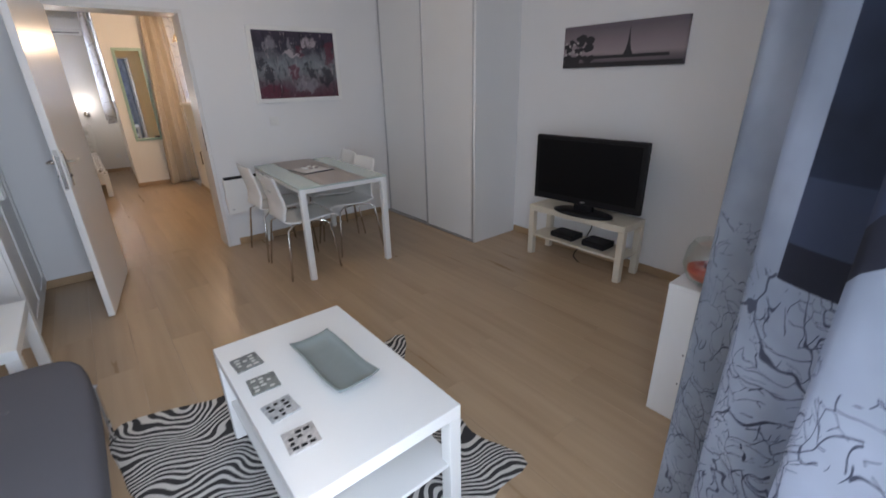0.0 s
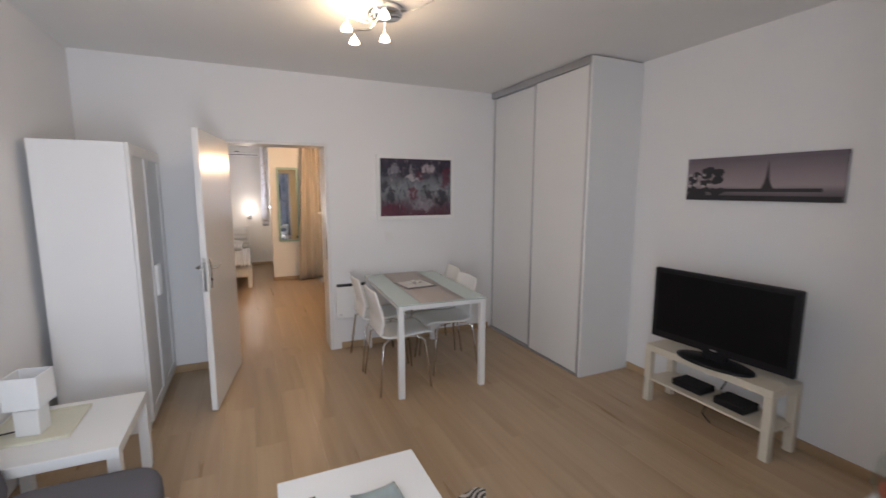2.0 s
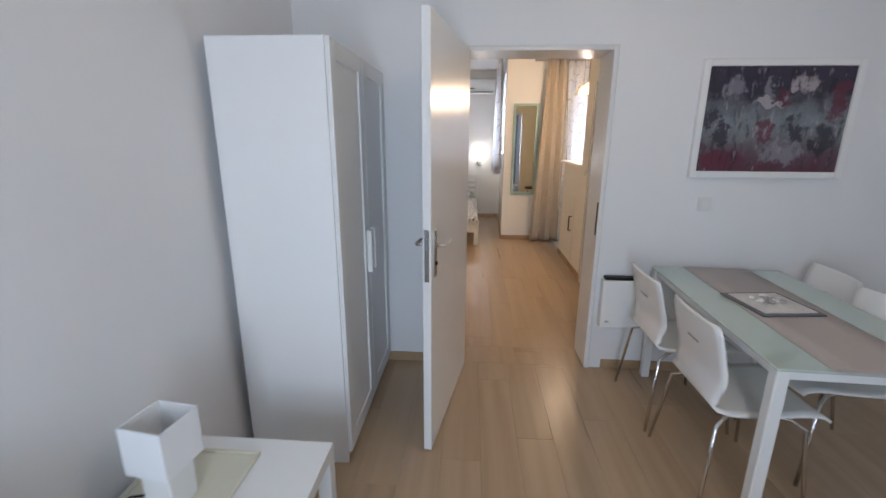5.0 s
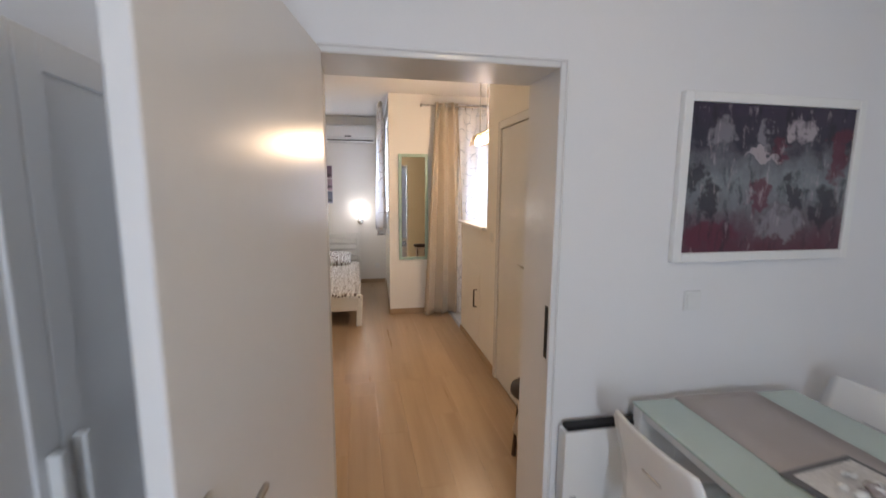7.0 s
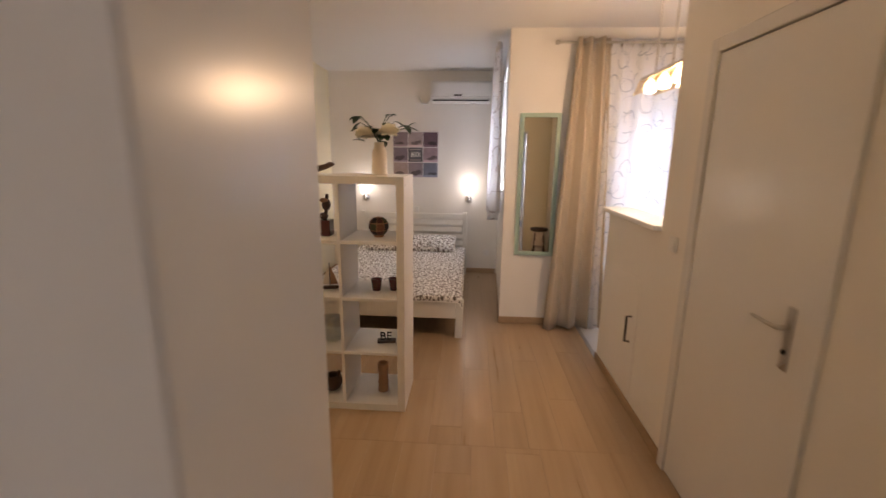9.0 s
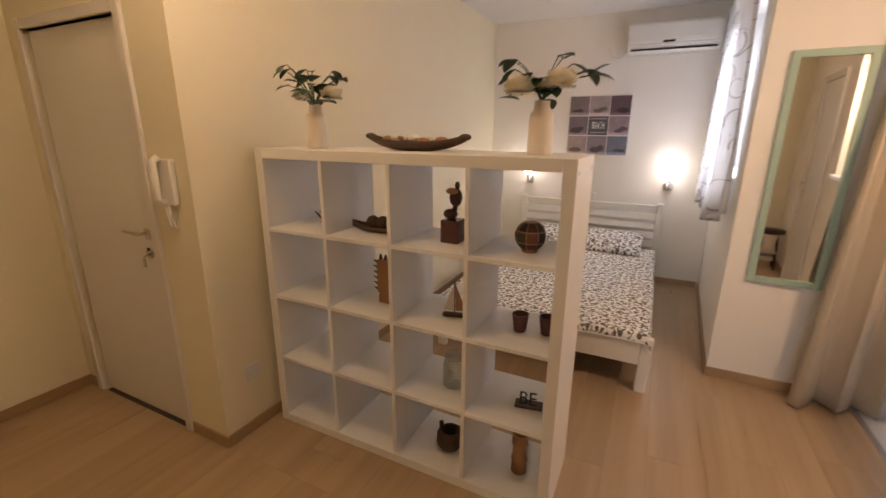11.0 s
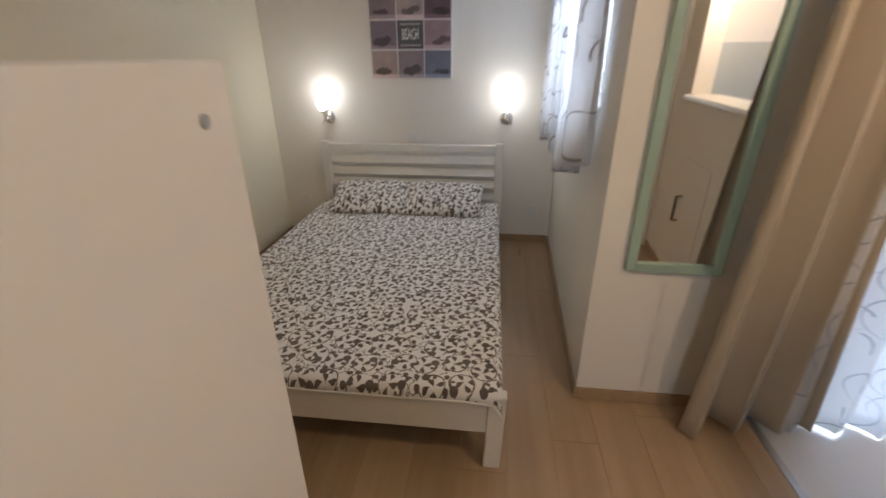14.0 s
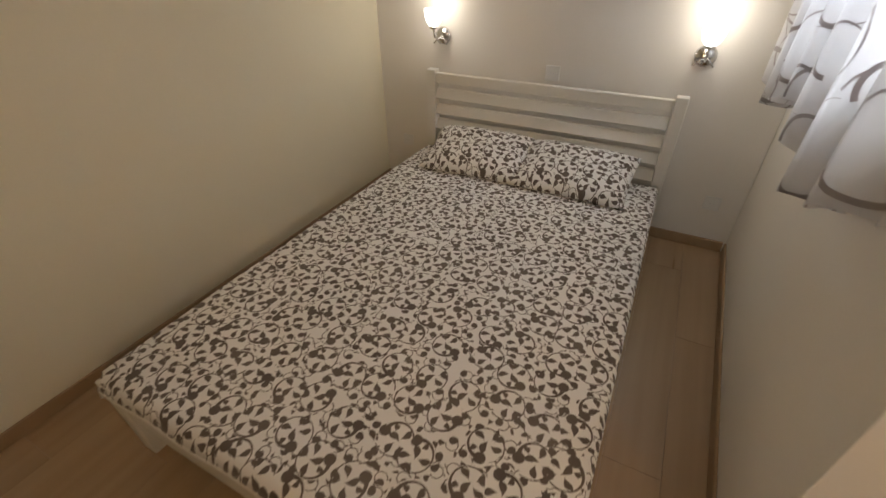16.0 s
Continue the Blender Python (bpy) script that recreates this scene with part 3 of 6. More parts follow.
setting("wall_entry", CREAM, "cream wall with the entrance door", (-3.0, EY, -0.2, EX0, EY + 0.18, BZ), (EX1, EY, -0.2, BX0 - 0.0, EY + 0.18, BZ), (EX0, EY, 2.04, EX1, EY + 0.18, BZ))
setting("wall_entry_side", CREAM, "cream side wall of the entrance", (-3.1, BY0, -0.2, -2.9, EY + 0.18, BZ))
setting("wall_bed_west", CREAM, "cream painted wall beside the bed", (BX0 - 0.2, EY + 0.18, -0.2, BX0, BY1 + 0.2, BZ))
setting("wall_bed_north", OFFWHITE, "cream painted wall behind the headboard", (BX0, BY1, -0.2, 0.705, BY1 + 0.2, BZ))
WY0, WY1, WZ0, WZ1 = 8.80, 9.95, 1.28, 2.50
setting("wall_bed_east", OFFWHITE, "white wall with the high bedroom window", (0.66, 8.415, -0.2, 0.95, WY0, BZ), (0.66, WY1, -0.2, 0.95, BY1 + 0.2, BZ), (0.66, WY0, -0.2, 0.95, WY1, WZ0), (0.66, WY0, WZ1, 0.95, WY1, BZ))


def skew(ob):
    """The window wall runs a little off square: it leans east towards the headboard."""
    for v in ob.data.vertices:
        v.co.x += (v.co.y - 8.415) * 0.037 - 0.022
    return ob


skew(bpy.data.objects["wall_bed_east"])
FX0, FX1, FZ = 1.60, 2.62, 2.25
setting("wall_kitchen_north", OFFWHITE, "white wall with the kitchen balcony door", (0.925, 8.415, -0.2, FX0, 8.66, BZ), (FX1, 8.415, -0.2, 3.4, 8.66, BZ), (FX0, 8.415, FZ, FX1, 8.66, BZ))
HZ = 1.215
HY0, HY1 = 6.77, 7.67
PY0, PY1, PZ = 5.67, 6.40, 2.05
setting("wall_hall_east", OFFWHITE, "cream hall wall with the bathroom door", (BX1, BY0 + 0.02, -0.2, 1.50, PY0, BZ), (BX1, PY1, -0.2, 1.50, HY0, BZ), (BX1, PY0, PZ, 1.50, PY1, BZ))
setting("wall_half", OFFWHITE, "cream half-height wall before the kitchen", (BX1, HY0, -0.2, 1.50, HY1, HZ))
setting("wall_kitchen_south", WALL, "white kitchen wall", (1.50, 6.42, -0.2, 3.4, 6.55, BZ))
setting("wall_kitchen_east", WALL, "white kitchen side wall", (3.2, 6.55, -0.2, 3.4, 8.415, BZ))
setting("wall_bath", WALL, "plain bathroom wall behind the closed door", (1.50, BY0 + 0.02, -0.2, 3.4, BY0 + 0.1, BZ), (3.2, BY0 + 0.1, -0.2, 3.4, 6.42, BZ))
tagged(solid("backsplash", boxes((1.505, 6.55, 0.9, 3.19, 6.556, 1.56), soft=0.002), BACKSPLASH, "grey-blue tiled kitchen backsplash panel", "backsplash"), kind="structure")

SK = 0.065


def skirting(*dims):
    return tagged(solid("baseboard", boxes(*dims, soft=0.003), SKIRT, "light oak skirting board along the wall", "baseboard"), kind="structure")


skirting((LX0, LY0, 0, LX0 + 0.012, LY1, SK))
skirting((LX0 + 0.012, LY1 - 0.012, 0, DX0 - 0.08, LY1, SK))
skirting((DX1 + 0.10, LY1 - 0.012, 0, 2.80, LY1, SK))
skirting((LX1 - 0.012, LY0, 0, LX1, 3.06, SK))
skirting((BX0, EY + 0.0, 0, BX0 + 0.012, BY1, SK))
skirting((BX0 + 0.012, BY1 - 0.012, 0, 0.69, BY1, SK))
skew(skirting((0.648, 8.403, 0, 0.66, BY1 - 0.014, SK)))
skirting((0.638, 8.403, 0, FX0, 8.415, SK))
skirting((BX1 - 0.012, PY1 + 0.07, 0, BX1, HY1 + 0.012, SK))
skirting((BX1 - 0.012, BY0 + 0.02, 0, BX1, PY0 - 0.07, SK))
skirting((-2.9, EY - 0.012, 0, EX0 - 0.06, EY, SK))
skirting((EX1 + 0.06, EY - 0.012, 0, BX0 + 0.012, EY, SK))
skirting((-2.9, BY0 + 0.02, 0, -2.888, EY - 0.012, SK))
skirting((-2.888, BY0 + 0.02, 0, DX0 - 0.08, BY0 + 0.032, SK))

# ledge on the half wall
tagged(solid("ledge", boxes((1.335, 6.775, HZ, 1.56, HY1 + 0.04, HZ + 0.03), soft=0.004), WHITE, "white ledge board on the half wall", "ledge"), kind="structure")


# ---- doors ----
def lever(parent, at, out, along, plate=0.22, material=NICKEL):
    """A lever handle on a long back plate. out: unit way off the leaf; along: unit way of the lever."""
    at, out, along = Vector(at), Vector(out), Vector(along)
    bm = bmesh.new()
    side = along
    m = Matrix((( *side, 0), (*out, 0), (0, 0, 1, 0), (0, 0, 0, 1))).transposed()
    m.translation = at
    box(bm, -0.018, 0.0, -plate * 0.68, 0.018, 0.008, plate * 0.32, soft=0.003, m=None)
    bmesh.ops.transform(bm, matrix=m, verts=bm.verts[:])
    pl = part("handle_plate", bm, material, parent, "satin nickel handle plate")
    bm = bmesh.new()
    tube(bm, [at + out * 0.006, at + out * 0.045], 0.009, 10)
    tube(bm, [at + out * 0.045, at + out * 0.05 + along * 0.04, at + out * 0.048 + along * 0.12], 0.008, 10, 0.0065)
    part("lever", bm, material, pl, smooth=True)
    bm = bmesh.new()
    tube(bm, [at + out * 0.007 - Vector((0, 0, 0.085)), at + out * 0.014 - Vector((0, 0, 0.085))], 0.009, 10)
    part("keyhole", bm, BLACK, pl)


def door_frame(name, label, dims, back=None):
    return tagged(solid(name, boxes(*dims, soft=0.004), SATIN, label, "door frame"), kind="structure")


# doorway between living room and bedroom
door_frame("door_frame_1", "white painted frame of the open doorway", [
    (DX0 - 0.014, LY1 - 0.014, 0, DX0 + 0.012, BY0 + 0.034, DZ + 0.014), (DX1 - 0.012, LY1 - 0.014, 0, DX1 + 0.014, BY0 + 0.034, DZ + 0.014),
    (DX0 + 0.012, LY1 - 0.014, DZ - 0.012, DX1 - 0.012, BY0 + 0.034, DZ + 0.014)])
door_frame("door_frame_1_lip", "raised outer lip of the doorway frame", [
    (DX0 - 0.016, LY1 - 0.022, 0, DX0 - 0.006, LY1 - 0.0135, DZ + 0.016), (DX1 + 0.006, LY1 - 0.022, 0, DX1 + 0.016, LY1 - 0.0135, DZ + 0.016),
    (DX0 - 0.006, LY1 - 0.022, DZ + 0.006, DX1 + 0.006, LY1 - 0.0135, DZ + 0.016)])
leaf_turn = math.degrees(math.atan2(-(4.585 - 3.703), -(0.135 + 0.013)))
d1 = thing("door_1", "white flush door standing wide open into the room", "door", (0.135, 4.585, 0), leaf_turn)
d1["kind"] = "structure"
part("leaf", boxes((0.0, -0.02, 0.012, 0.892, 0.02, 2.022), soft=0.003), SATIN, d1)
lever(d1, (0.832, 0.02, 1.06), (0, 1, 0), (-1, 0, 0))
lever(d1, (0.832, -0.02, 1.06), (0, -1, 0), (-1, 0, 0))
part("latch_plate", boxes((0.892, -0.011, 0.90, 0.8945, 0.011, 1.14), soft=0.001), NICKEL, d1, "steel latch plate on the door edge")
tagged(solid("strike_plate", boxes((DX1 - 0.0145, LY1 + 0.006, 0.93, DX1 - 0.011, LY1 + 0.03, 1.14), soft=0.0005), BLACK, "dark steel strike plate in the doorway frame", "strike plate"), kind="structure")

# bathroom door in the hall
door_frame("door_frame_2", "white frame round the bathroom door", [
    (BX1 - 0.018, PY0 - 0.06, 0, 1.50, PY0 + 0.0, PZ + 0.06), (BX1 - 0.018, PY1, 0, 1.50, PY1 + 0.06, PZ + 0.06), (BX1 - 0.018, PY0, PZ, 1.50, PY1, PZ + 0.06)])
d2 = thing("door_2", "closed white flush bathroom door", "door", (1.380, PY0, 0))
d2["kind"] = "structure"
part("leaf", boxes((-0.006, 0.004, 0.008, 0.034, PY1 - PY0 - 0.004, PZ - 0.004), soft=0.003), SATIN, d2)
lever(d2, (-0.006, 0.075, 1.07), (-1, 0, 0), (0, 1, 0))

# entrance door
door_frame("door_frame_3", "white frame round the entrance door", [
    (EX0 - 0.05, EY - 0.016, 0, EX0, EY + 0.18, 2.09), (EX1, EY - 0.016, 0, EX1 + 0.05, EY + 0.18, 2.09), (EX0, EY - 0.016, 2.04, EX1, EY + 0.18, 2.09)])
d3 = thing("door_3", "closed white entrance door with keys in it", "door", (EX0, EY + 0.02, 0))
d3["kind"] = "structure"
part("leaf", boxes((0.004, 0, 0.008, EX1 - EX0 - 0.004, 0.04, 2.036), soft=0.003), SATIN, d3)
lever(d3, (EX1 - EX0 - 0.09, 0, 1.08), (0, -1, 0), (-1, 0, 0), 0.055)
bm = bmesh.new()
tube(bm, [(0.715, 0.0, 0.97), (0.715, -0.012, 0.97)], 0.024, 14)
tube(bm, [(0.715, -0.012, 0.97), (0.715, -0.035, 0.965)], 0.005, 8)
box(bm, 0.703, -0.04, 0.91, 0.727, -0.036, 0.96, soft=0.001)
part("lock", bm, NICKEL, d3, "nickel lock with a hanging key")


# ---- windows and curtains ----
def window(name, label, w, h, m, sash=1, panel=0.0, rail=0.0):
    """A white framed window or balcony door, w by h, in its own x-z plane; panel: height of a solid lower part."""
    ob = thing(name, label, "window")
    ob.matrix_world = m
    ob["kind"] = "structure"
    f = 0.055
    part("window_frame", boxes((0, -0.035, 0, f, 0.035, h), (w - f, -0.035, 0, w, 0.035, h), (f, -0.035, h - f, w - f, 0.035, h), (f, -0.035, 0, w - f, 0.035, f), soft=0.004), SATIN, ob)
    for i in range(sash):
        a, b = f + (w - 2 * f) * i / sash, f + (w - 2 * f) * (i + 1) / sash
        s = 0.065
        low = f + panel
        dims = [(a + 0.004, -0.03, f + 0.004, a + s, 0.028, h - f - 0.004), (b - s, -0.03, f + 0.004, b - 0.004, 0.028, h - f - 0.004),
                (a + s, -0.03, h - f - s, b - s, 0.028, h - f - 0.004), (a + s, -0.03, f + 0.004, b - s, 0.028, f + s)]
        if panel:
            dims.append((a + s, -0.022, f + s, b - s, 0.02, low))
            dims.append((a + s, -0.03, low, b - s, 0.028, low + s))
        if rail:
            dims.append((a + s, -0.03, rail, b - s, 0.028, rail + 0.09))
        sa = part("sash", boxes(*dims, soft=0.004), SATIN, ob)
        pane = part("pane", boxes((a + s, -0.004, low + s, b - s, 0.004, h - f - s)), PANE, sa)
        pane.visible_shadow = False
    return ob


w1 = window("window_1", "white framed balcony door behind the sheer curtain", FX1 - FX0, FZ, pose(FX0, 8.56, 0.0), 2, 0.0, 1.02)
w2 = window("window_2", "white framed high window over the bed side", WY1 - WY0, WZ1 - WZ0, pose(0.812, WY0, WZ0, 0, 0, 87.9), 2)
skew(tagged(solid("window_sill", boxes((0.625, WY0 - 0.03, WZ0 - 0.025, 0.80, WY1 + 0.03, WZ0), soft=0.004), WHITE, "white painted inner window sill", "sill"), kind="structure"))
w3 = thing("window_3", "white framed balcony door opening of the living room", "window")
w3["kind"] = "structure"
part("window_frame", boxes((OX0, 0.10, -0.02, OX0 + 0.06, 0.17, OZ), (OX1 - 0.06, 0.10, -0.02, OX1, 0.17, OZ), (OX0 + 0.06, 0.10, OZ - 0.06, OX1 - 0.06, 0.17, OZ), soft=0.005), SATIN, w3)


def rod(name, label, a, b, finials=True):
    ob = thing(name, label, "curtain rod", a)
    d = Vector(b) - Vector(a)
    bm = bmesh.new()
    tube(bm, [(0, 0, 0), d], 0.010, 12)
    part("bar", bm, NICKEL, ob, smooth=True)
    for p in (Vector((0, 0, 0)), d):
        bm = bmesh.new()
        bmesh.ops.create_uvsphere(bm, u_segments=12, v_segments=8, radius=0.02, matrix=Matrix.Translation(p))
        part("finial", bm, NICKEL, ob, smooth=True)
    return ob


def eyelet_curtain(name, label, a, b, z0, z1, folds, depth, material, cloth, wave=0.0, rings=True, hem=0.0, seed=0, flare=0.0):
    """A hanging curtain between a and b (x, y) with soft folds that loosen downwards; cloth: its width laid flat."""
    ob = thing(name, label, "curtain")
    a, b = Vector((*a, 0)), Vector((*b, 0))
    along = (b - a).normalized()
    out = Vector((along.y, -along.x, 0))
    length = (b - a).length
    ph = random.Random(seed)
    amps = [ph.uniform(0.65, 1.25) for _ in range(folds * 2 + 2)]

    def fn(u, v):
        s = u * folds
        k = amps[int(s * 2) % len(amps)]
        loosen = 1 - v
        side = math.sin(s * 2 * math.pi + 0.5 * math.sin(3.0 * loosen + u * 5)) * depth * (0.75 + 0.45 * loosen * k)
        sway = wave * loosen * math.sin(u * 3 + loosen * 2.2)
        x = a + along * (length * (u + flare * loosen * (u - 0.5)) + 0.012 * math.sin(s * 4 * math.pi) * loosen) + out * (side + sway)
        droop = hem * (0.5 + 0.5 * math.sin(u * 11.0 + seed)) * loosen ** 6
        return (x.x, x.y, z0 + (z1 - z0) * v - droop)

    bm = bmesh.new()
    sheet(bm, fn, folds * 14, 26, (cloth, z1 - z0), 0.0012)
    part("cloth", bm, material, ob, smooth=True)
    if rings:
        for i in range(folds * 2):
            u = (i + 0.5) / (folds * 2) - 0.0
            p = a + along * (length * (i * 0.5 / folds)) + out * 0.0
            bm = bmesh.new()
            lathe(bm, [(0.016, -0.003), (0.025, -0.003), (0.025, 0.003), (0.016, 0.003), (0.016, -0.003)], (0, 0, 0), 14)
            bmesh.ops.transform(bm, matrix=Matrix.Translation((p.x, p.y, z1 - 0.045)) @ pose(0, 0, 0, 0, 90, math.degrees(math.atan2(along.y, along.x))), verts=bm.verts[:])
            part("eyelet", bm, NICKEL, ob, smooth=True)
    return ob


rod("curtain_rod", "nickel curtain rod above the kitchen balcony door", (1.02, 8.30, 2.555), (2.70, 8.30, 2.555))
eyelet_curtain("beige_curtain", "beige satin eyelet curtain drawn to one side", (1.185, 8.290), (1.455, 8.280), 0.018, 2.59, 3, 0.050, BEIGE, 1.1, 0.05, seed=2, flare=1.05, hem=0.0)
eyelet_curtain("sheer_curtain", "white voile curtain with grey swirling rings", (1.47, 8.33), (2.68, 8.33), 0.022, 2.59, 7, 0.032, SHEER, 1.9, 0.015, seed=3, hem=0.02)
rod("curtain_rod", "nickel curtain rod over the bedroom window", (0.545, 8.52, 2.60), (0.605, 10.22, 2.60))
eyelet_curtain("sheer_curtain", "short white voile window curtain with dark swirls", (0.550, 8.62), (0.605, 10.18), 1.07, 2.64, 7, 0.045, SHEER2, 2.2, 0.02, seed=5, hem=0.13)
rod("curtain_rod", "dark curtain rod above the balcony door", (-0.85, 0.42, 2.50), (1.75, 0.42, 2.50))
eyelet_curtain("printed_curtain", "grey and navy curtain printed with bare branches", (0.99, 0.480), (0.44, 0.190), 0.02, 2.54, 3, 0.030, PRINTED, 0.95, 0.01, seed=9)


# ---- living room ----
def low_table(name, label, w, d, h, material, leg=0.05, top=0.05, shelf=None, at=(0, 0, 0), category="table"):
    ob = thing(name, label, category, at)
    part("tabletop", boxes((0, 0, h - top, w, d, h), soft=0.003, segments=2), material, ob)
    for x in (0, w - leg):
        for y in (0, d - leg):
            part("leg", boxes((x, y, 0, x + leg, y + leg, h - top), soft=0.002), material, ob)
    if shelf:
        part("shelf", boxes((0.012, 0.012, shelf, w - 0.012, d - 0.012, shelf + 0.016), soft=0.002), material, ob)
    return ob


low_table("coffee_table", "white lacquered coffee table standing on the zebra rug", 0.565, 0.915, 0.452, WHITE, shelf=0.19, at=(0.334, 1.112, 0.008))
low_table("side_table", "white square side table between sofa and cupboard", 0.585, 0.60, 0.452, WHITE, at=(-0.890, 2.595, 0))
low_table("tv_bench", "pale birch-effect television bench against the wall", 0.30, 0.885, 0.45, BIRCH, shelf=0.17, at=(3.015, 1.695, 0), category="tv bench")

# zebra rug
rug_xy = []
for k in range(120):
    a = 2 * math.pi * k / 120
    c, s = math.cos(a), math.sin(a)
    r = 1 / math.sqrt((c / 0.60) ** 2 + (s / 0.76) ** 2)
    for ang, add, wid in ((37, 0.32, 7), (131, 0.38, 13), (150, 0.10, 9), (-41, 0.17, 8), (225, 0.28, 12), (-90, 0.22, 9)):
        d = (math.degrees(a) - ang + 180) % 360 - 180
        r += add * math.exp(-(d / wid) ** 2)
    r += 0.018 * noise.noise((c * 6, s * 6, 2.0))
    rug_xy.append((0.60 + r * c, 1.62 + r * s))
bm = bmesh.new()
low = [bm.verts.new((x, y, 0.001)) for x, y in rug_xy]
high = [bm.verts.new((0.6 + (x - 0.6) * 0.992, 1.62 + (y - 1.62) * 0.992, 0.008)) for x, y in rug_xy]
for i in range(120):
    bm.faces.new((low[i], low[(i + 1) % 120], high[(i + 1) % 120], high[i]))
bm.faces.new(high)
bm.faces.new(low[::-1])
solid("zebra_rug", bm, ZEBRA, "black and white zebra-print hide rug on the floor", "rug")

# dish and coasters on the coffee table
TZ = 0.460
bm = bmesh.new()


def dish_fn(u, v):
    x, y = u * 2 - 1, v * 2 - 1
    lift = 0.028 * max(abs(x) ** 5, abs(y) ** 9) + 0.010 * (abs(x * y)) ** 4
    return (0.670 + x * 0.082 - y * 0.011 + 0.004 * math.sin(y * 3), 1.598 + y * 0.193 + x * 0.005, TZ + 0.006 + lift)


sheet(bm, dish_fn, 14, 28, (0.16, 0.4), 0.006)
solid("serving_dish", bm, plain("grey_green_ceramic", (0.24, 0.275, 0.27), 0.22, vary=0.06, coat=0.5), "grey-green rectangular ceramic dish on the coffee table", "dish", smooth=True)
GREYISH = plain("faded_print", (0.55, 0.55, 0.53), 0.4)
COASTER = [plain("coaster_print", c, 0.4, vary=0.8, grain=70) for c in ((0.20, 0.21, 0.21), (0.20, 0.21, 0.20), (0.48, 0.49, 0.50), (0.55, 0.52, 0.50))]
for i, (x, y, a) in enumerate(((0.415, 1.834, 4), (0.424, 1.662, -3), (0.425, 1.490, 5), (0.428, 1.321, -4))):
    co = thing("coaster", "square glass coaster printed with grey lettering", "coaster", (x, y, TZ), a, group="coasters on the coffee table")
    part("plate", boxes((-0.05, -0.05, 0, 0.05, 0.05, 0.006), soft=0.002), COASTER[i], co)
    for r in range(3):
        for c in range(4):
            if (r * 5 + c * 3 + i * 2) % 7 > 1:
                part("letter_bar", boxes((-0.037 + r * 0.026, -0.04 + c * 0.021, 0.006, -0.018 + r * 0.026 - 0.006 * ((c * 5 + r * 3 + i) % 3) / 2, -0.028 + c * 0.021, 0.0068)), (BLACK if i > 1 else GREYISH), co)

# table lamp and tray on the side table
SZ = 0.452
tr = thing("tray", "cream square tray on the side table", "tray", (-0.705, 2.95, SZ))
part("base", boxes((-0.168, -0.168, 0, 0.168, 0.168, 0.008), soft=0.002), plain("cream_ceramic", (0.70, 0.68, 0.55), 0.35), tr)
for k in range(4):
    bm = boxes((-0.150, 0.152, 0.008, 0.168, 0.168, 0.014), soft=0.003)
    bmesh.ops.rotate(bm, matrix=Matrix.Rotation(k * math.pi / 2, 3, "Z"), verts=bm.verts[:])
    part("rim", bm, plain("cream_rim", (0.68, 0.66, 0.53), 0.35), tr)
tl = thing("table_lamp", "white cube table lamp with a square shade", "lamp", (-0.705, 2.90, SZ + 0.008), -8)
part("base", boxes((-0.048, -0.048, 0, 0.048, 0.048, 0.125), soft=0.005, segments=2), PLATE, tl)
part("shade", boxes((-0.070, -0.070, 0.138, -0.066, 0.070, 0.292), (0.066, -0.070, 0.138, 0.070, 0.070, 0.292), (-0.066, -0.070, 0.138, 0.066, -0.066, 0.292), (-0.066, 0.066, 0.138, 0.066, 0.070, 0.292), (-0.06, -0.06, 0.138, 0.06, 0.06, 0.142), soft=0.001), plain("white_shade_cloth", (0.84, 0.84, 0.84), 0.9, grain=200), tl)
bm = bmesh.new()
tube(bm, [(0, 0, 0.125), (0, 0, 0.16)], 0.015)
part("socket", bm, PLATE, tl)
bm = bmesh.new()
tube(bm, [(-0.048, 0.0, 0.012), (-0.12, -0.03, 0.014), (-0.165, -0.10, 0.012), (-0.178, -0.2, -0.01), (-0.178, -0.25, -0.2), (-0.178, -0.26, -0.44)], 0.004, 6)
part("cable", bm, BLACK, tl, "black cable running off the table", smooth=True)

# sofa
sf = thing("sofa", "dark grey button-tufted click-clack sofa against the wall", "sofa", (0, 0, 0))


def cushion(bm, c, half, puff, m=None, tufts=()):
    """A padded slab: rounded box with dimples where the buttons sit."""
    start = len(bm.verts)
    box(bm, c[0] - half[0], c[1] - half[1], c[2] - half[2], c[0] + half[0], c[1] + half[1], c[2] + half[2])
    bm.verts.ensure_lookup_table()
    fresh = bm.verts[start:]
    edges = list({e for v in fresh for e in v.link_edges})
    bmesh.ops.subdivide_edges(bm, edges=edges, cuts=13, use_grid_fill=True)
    bm.verts.ensure_lookup_table()
    for v in bm.verts[start:]:
        q = [(v.co[i] - c[i]) / half[i] for i in range(3)]
        n = [max(-1, min(1, k)) for k in q]
        e = 6.0
        s = (abs(n[0]) ** e + abs(n[1]) ** e + abs(n[2]) ** e) ** (1 / e)
        p = [k / max(s, 1.0) for k in n]
        dent = 0.0
        for tx, ty in tufts:
            d = math.hypot(v.co.x - tx, v.co.y - ty)
            dent += 0.022 * math.exp(-(d / 0.05) ** 2)
        v.co = Vector([c[i] + half[i] * p[i] for i in range(3)])
        if n[2] > 0.5:
            v.co.z += puff * (1 - n[0] ** 2) * (1 - n[1] ** 2) - dent
    if m:
        bm.verts.ensure_lookup_table()
        bmesh.ops.transform(bm, matrix=m, verts=bm.verts[start:])


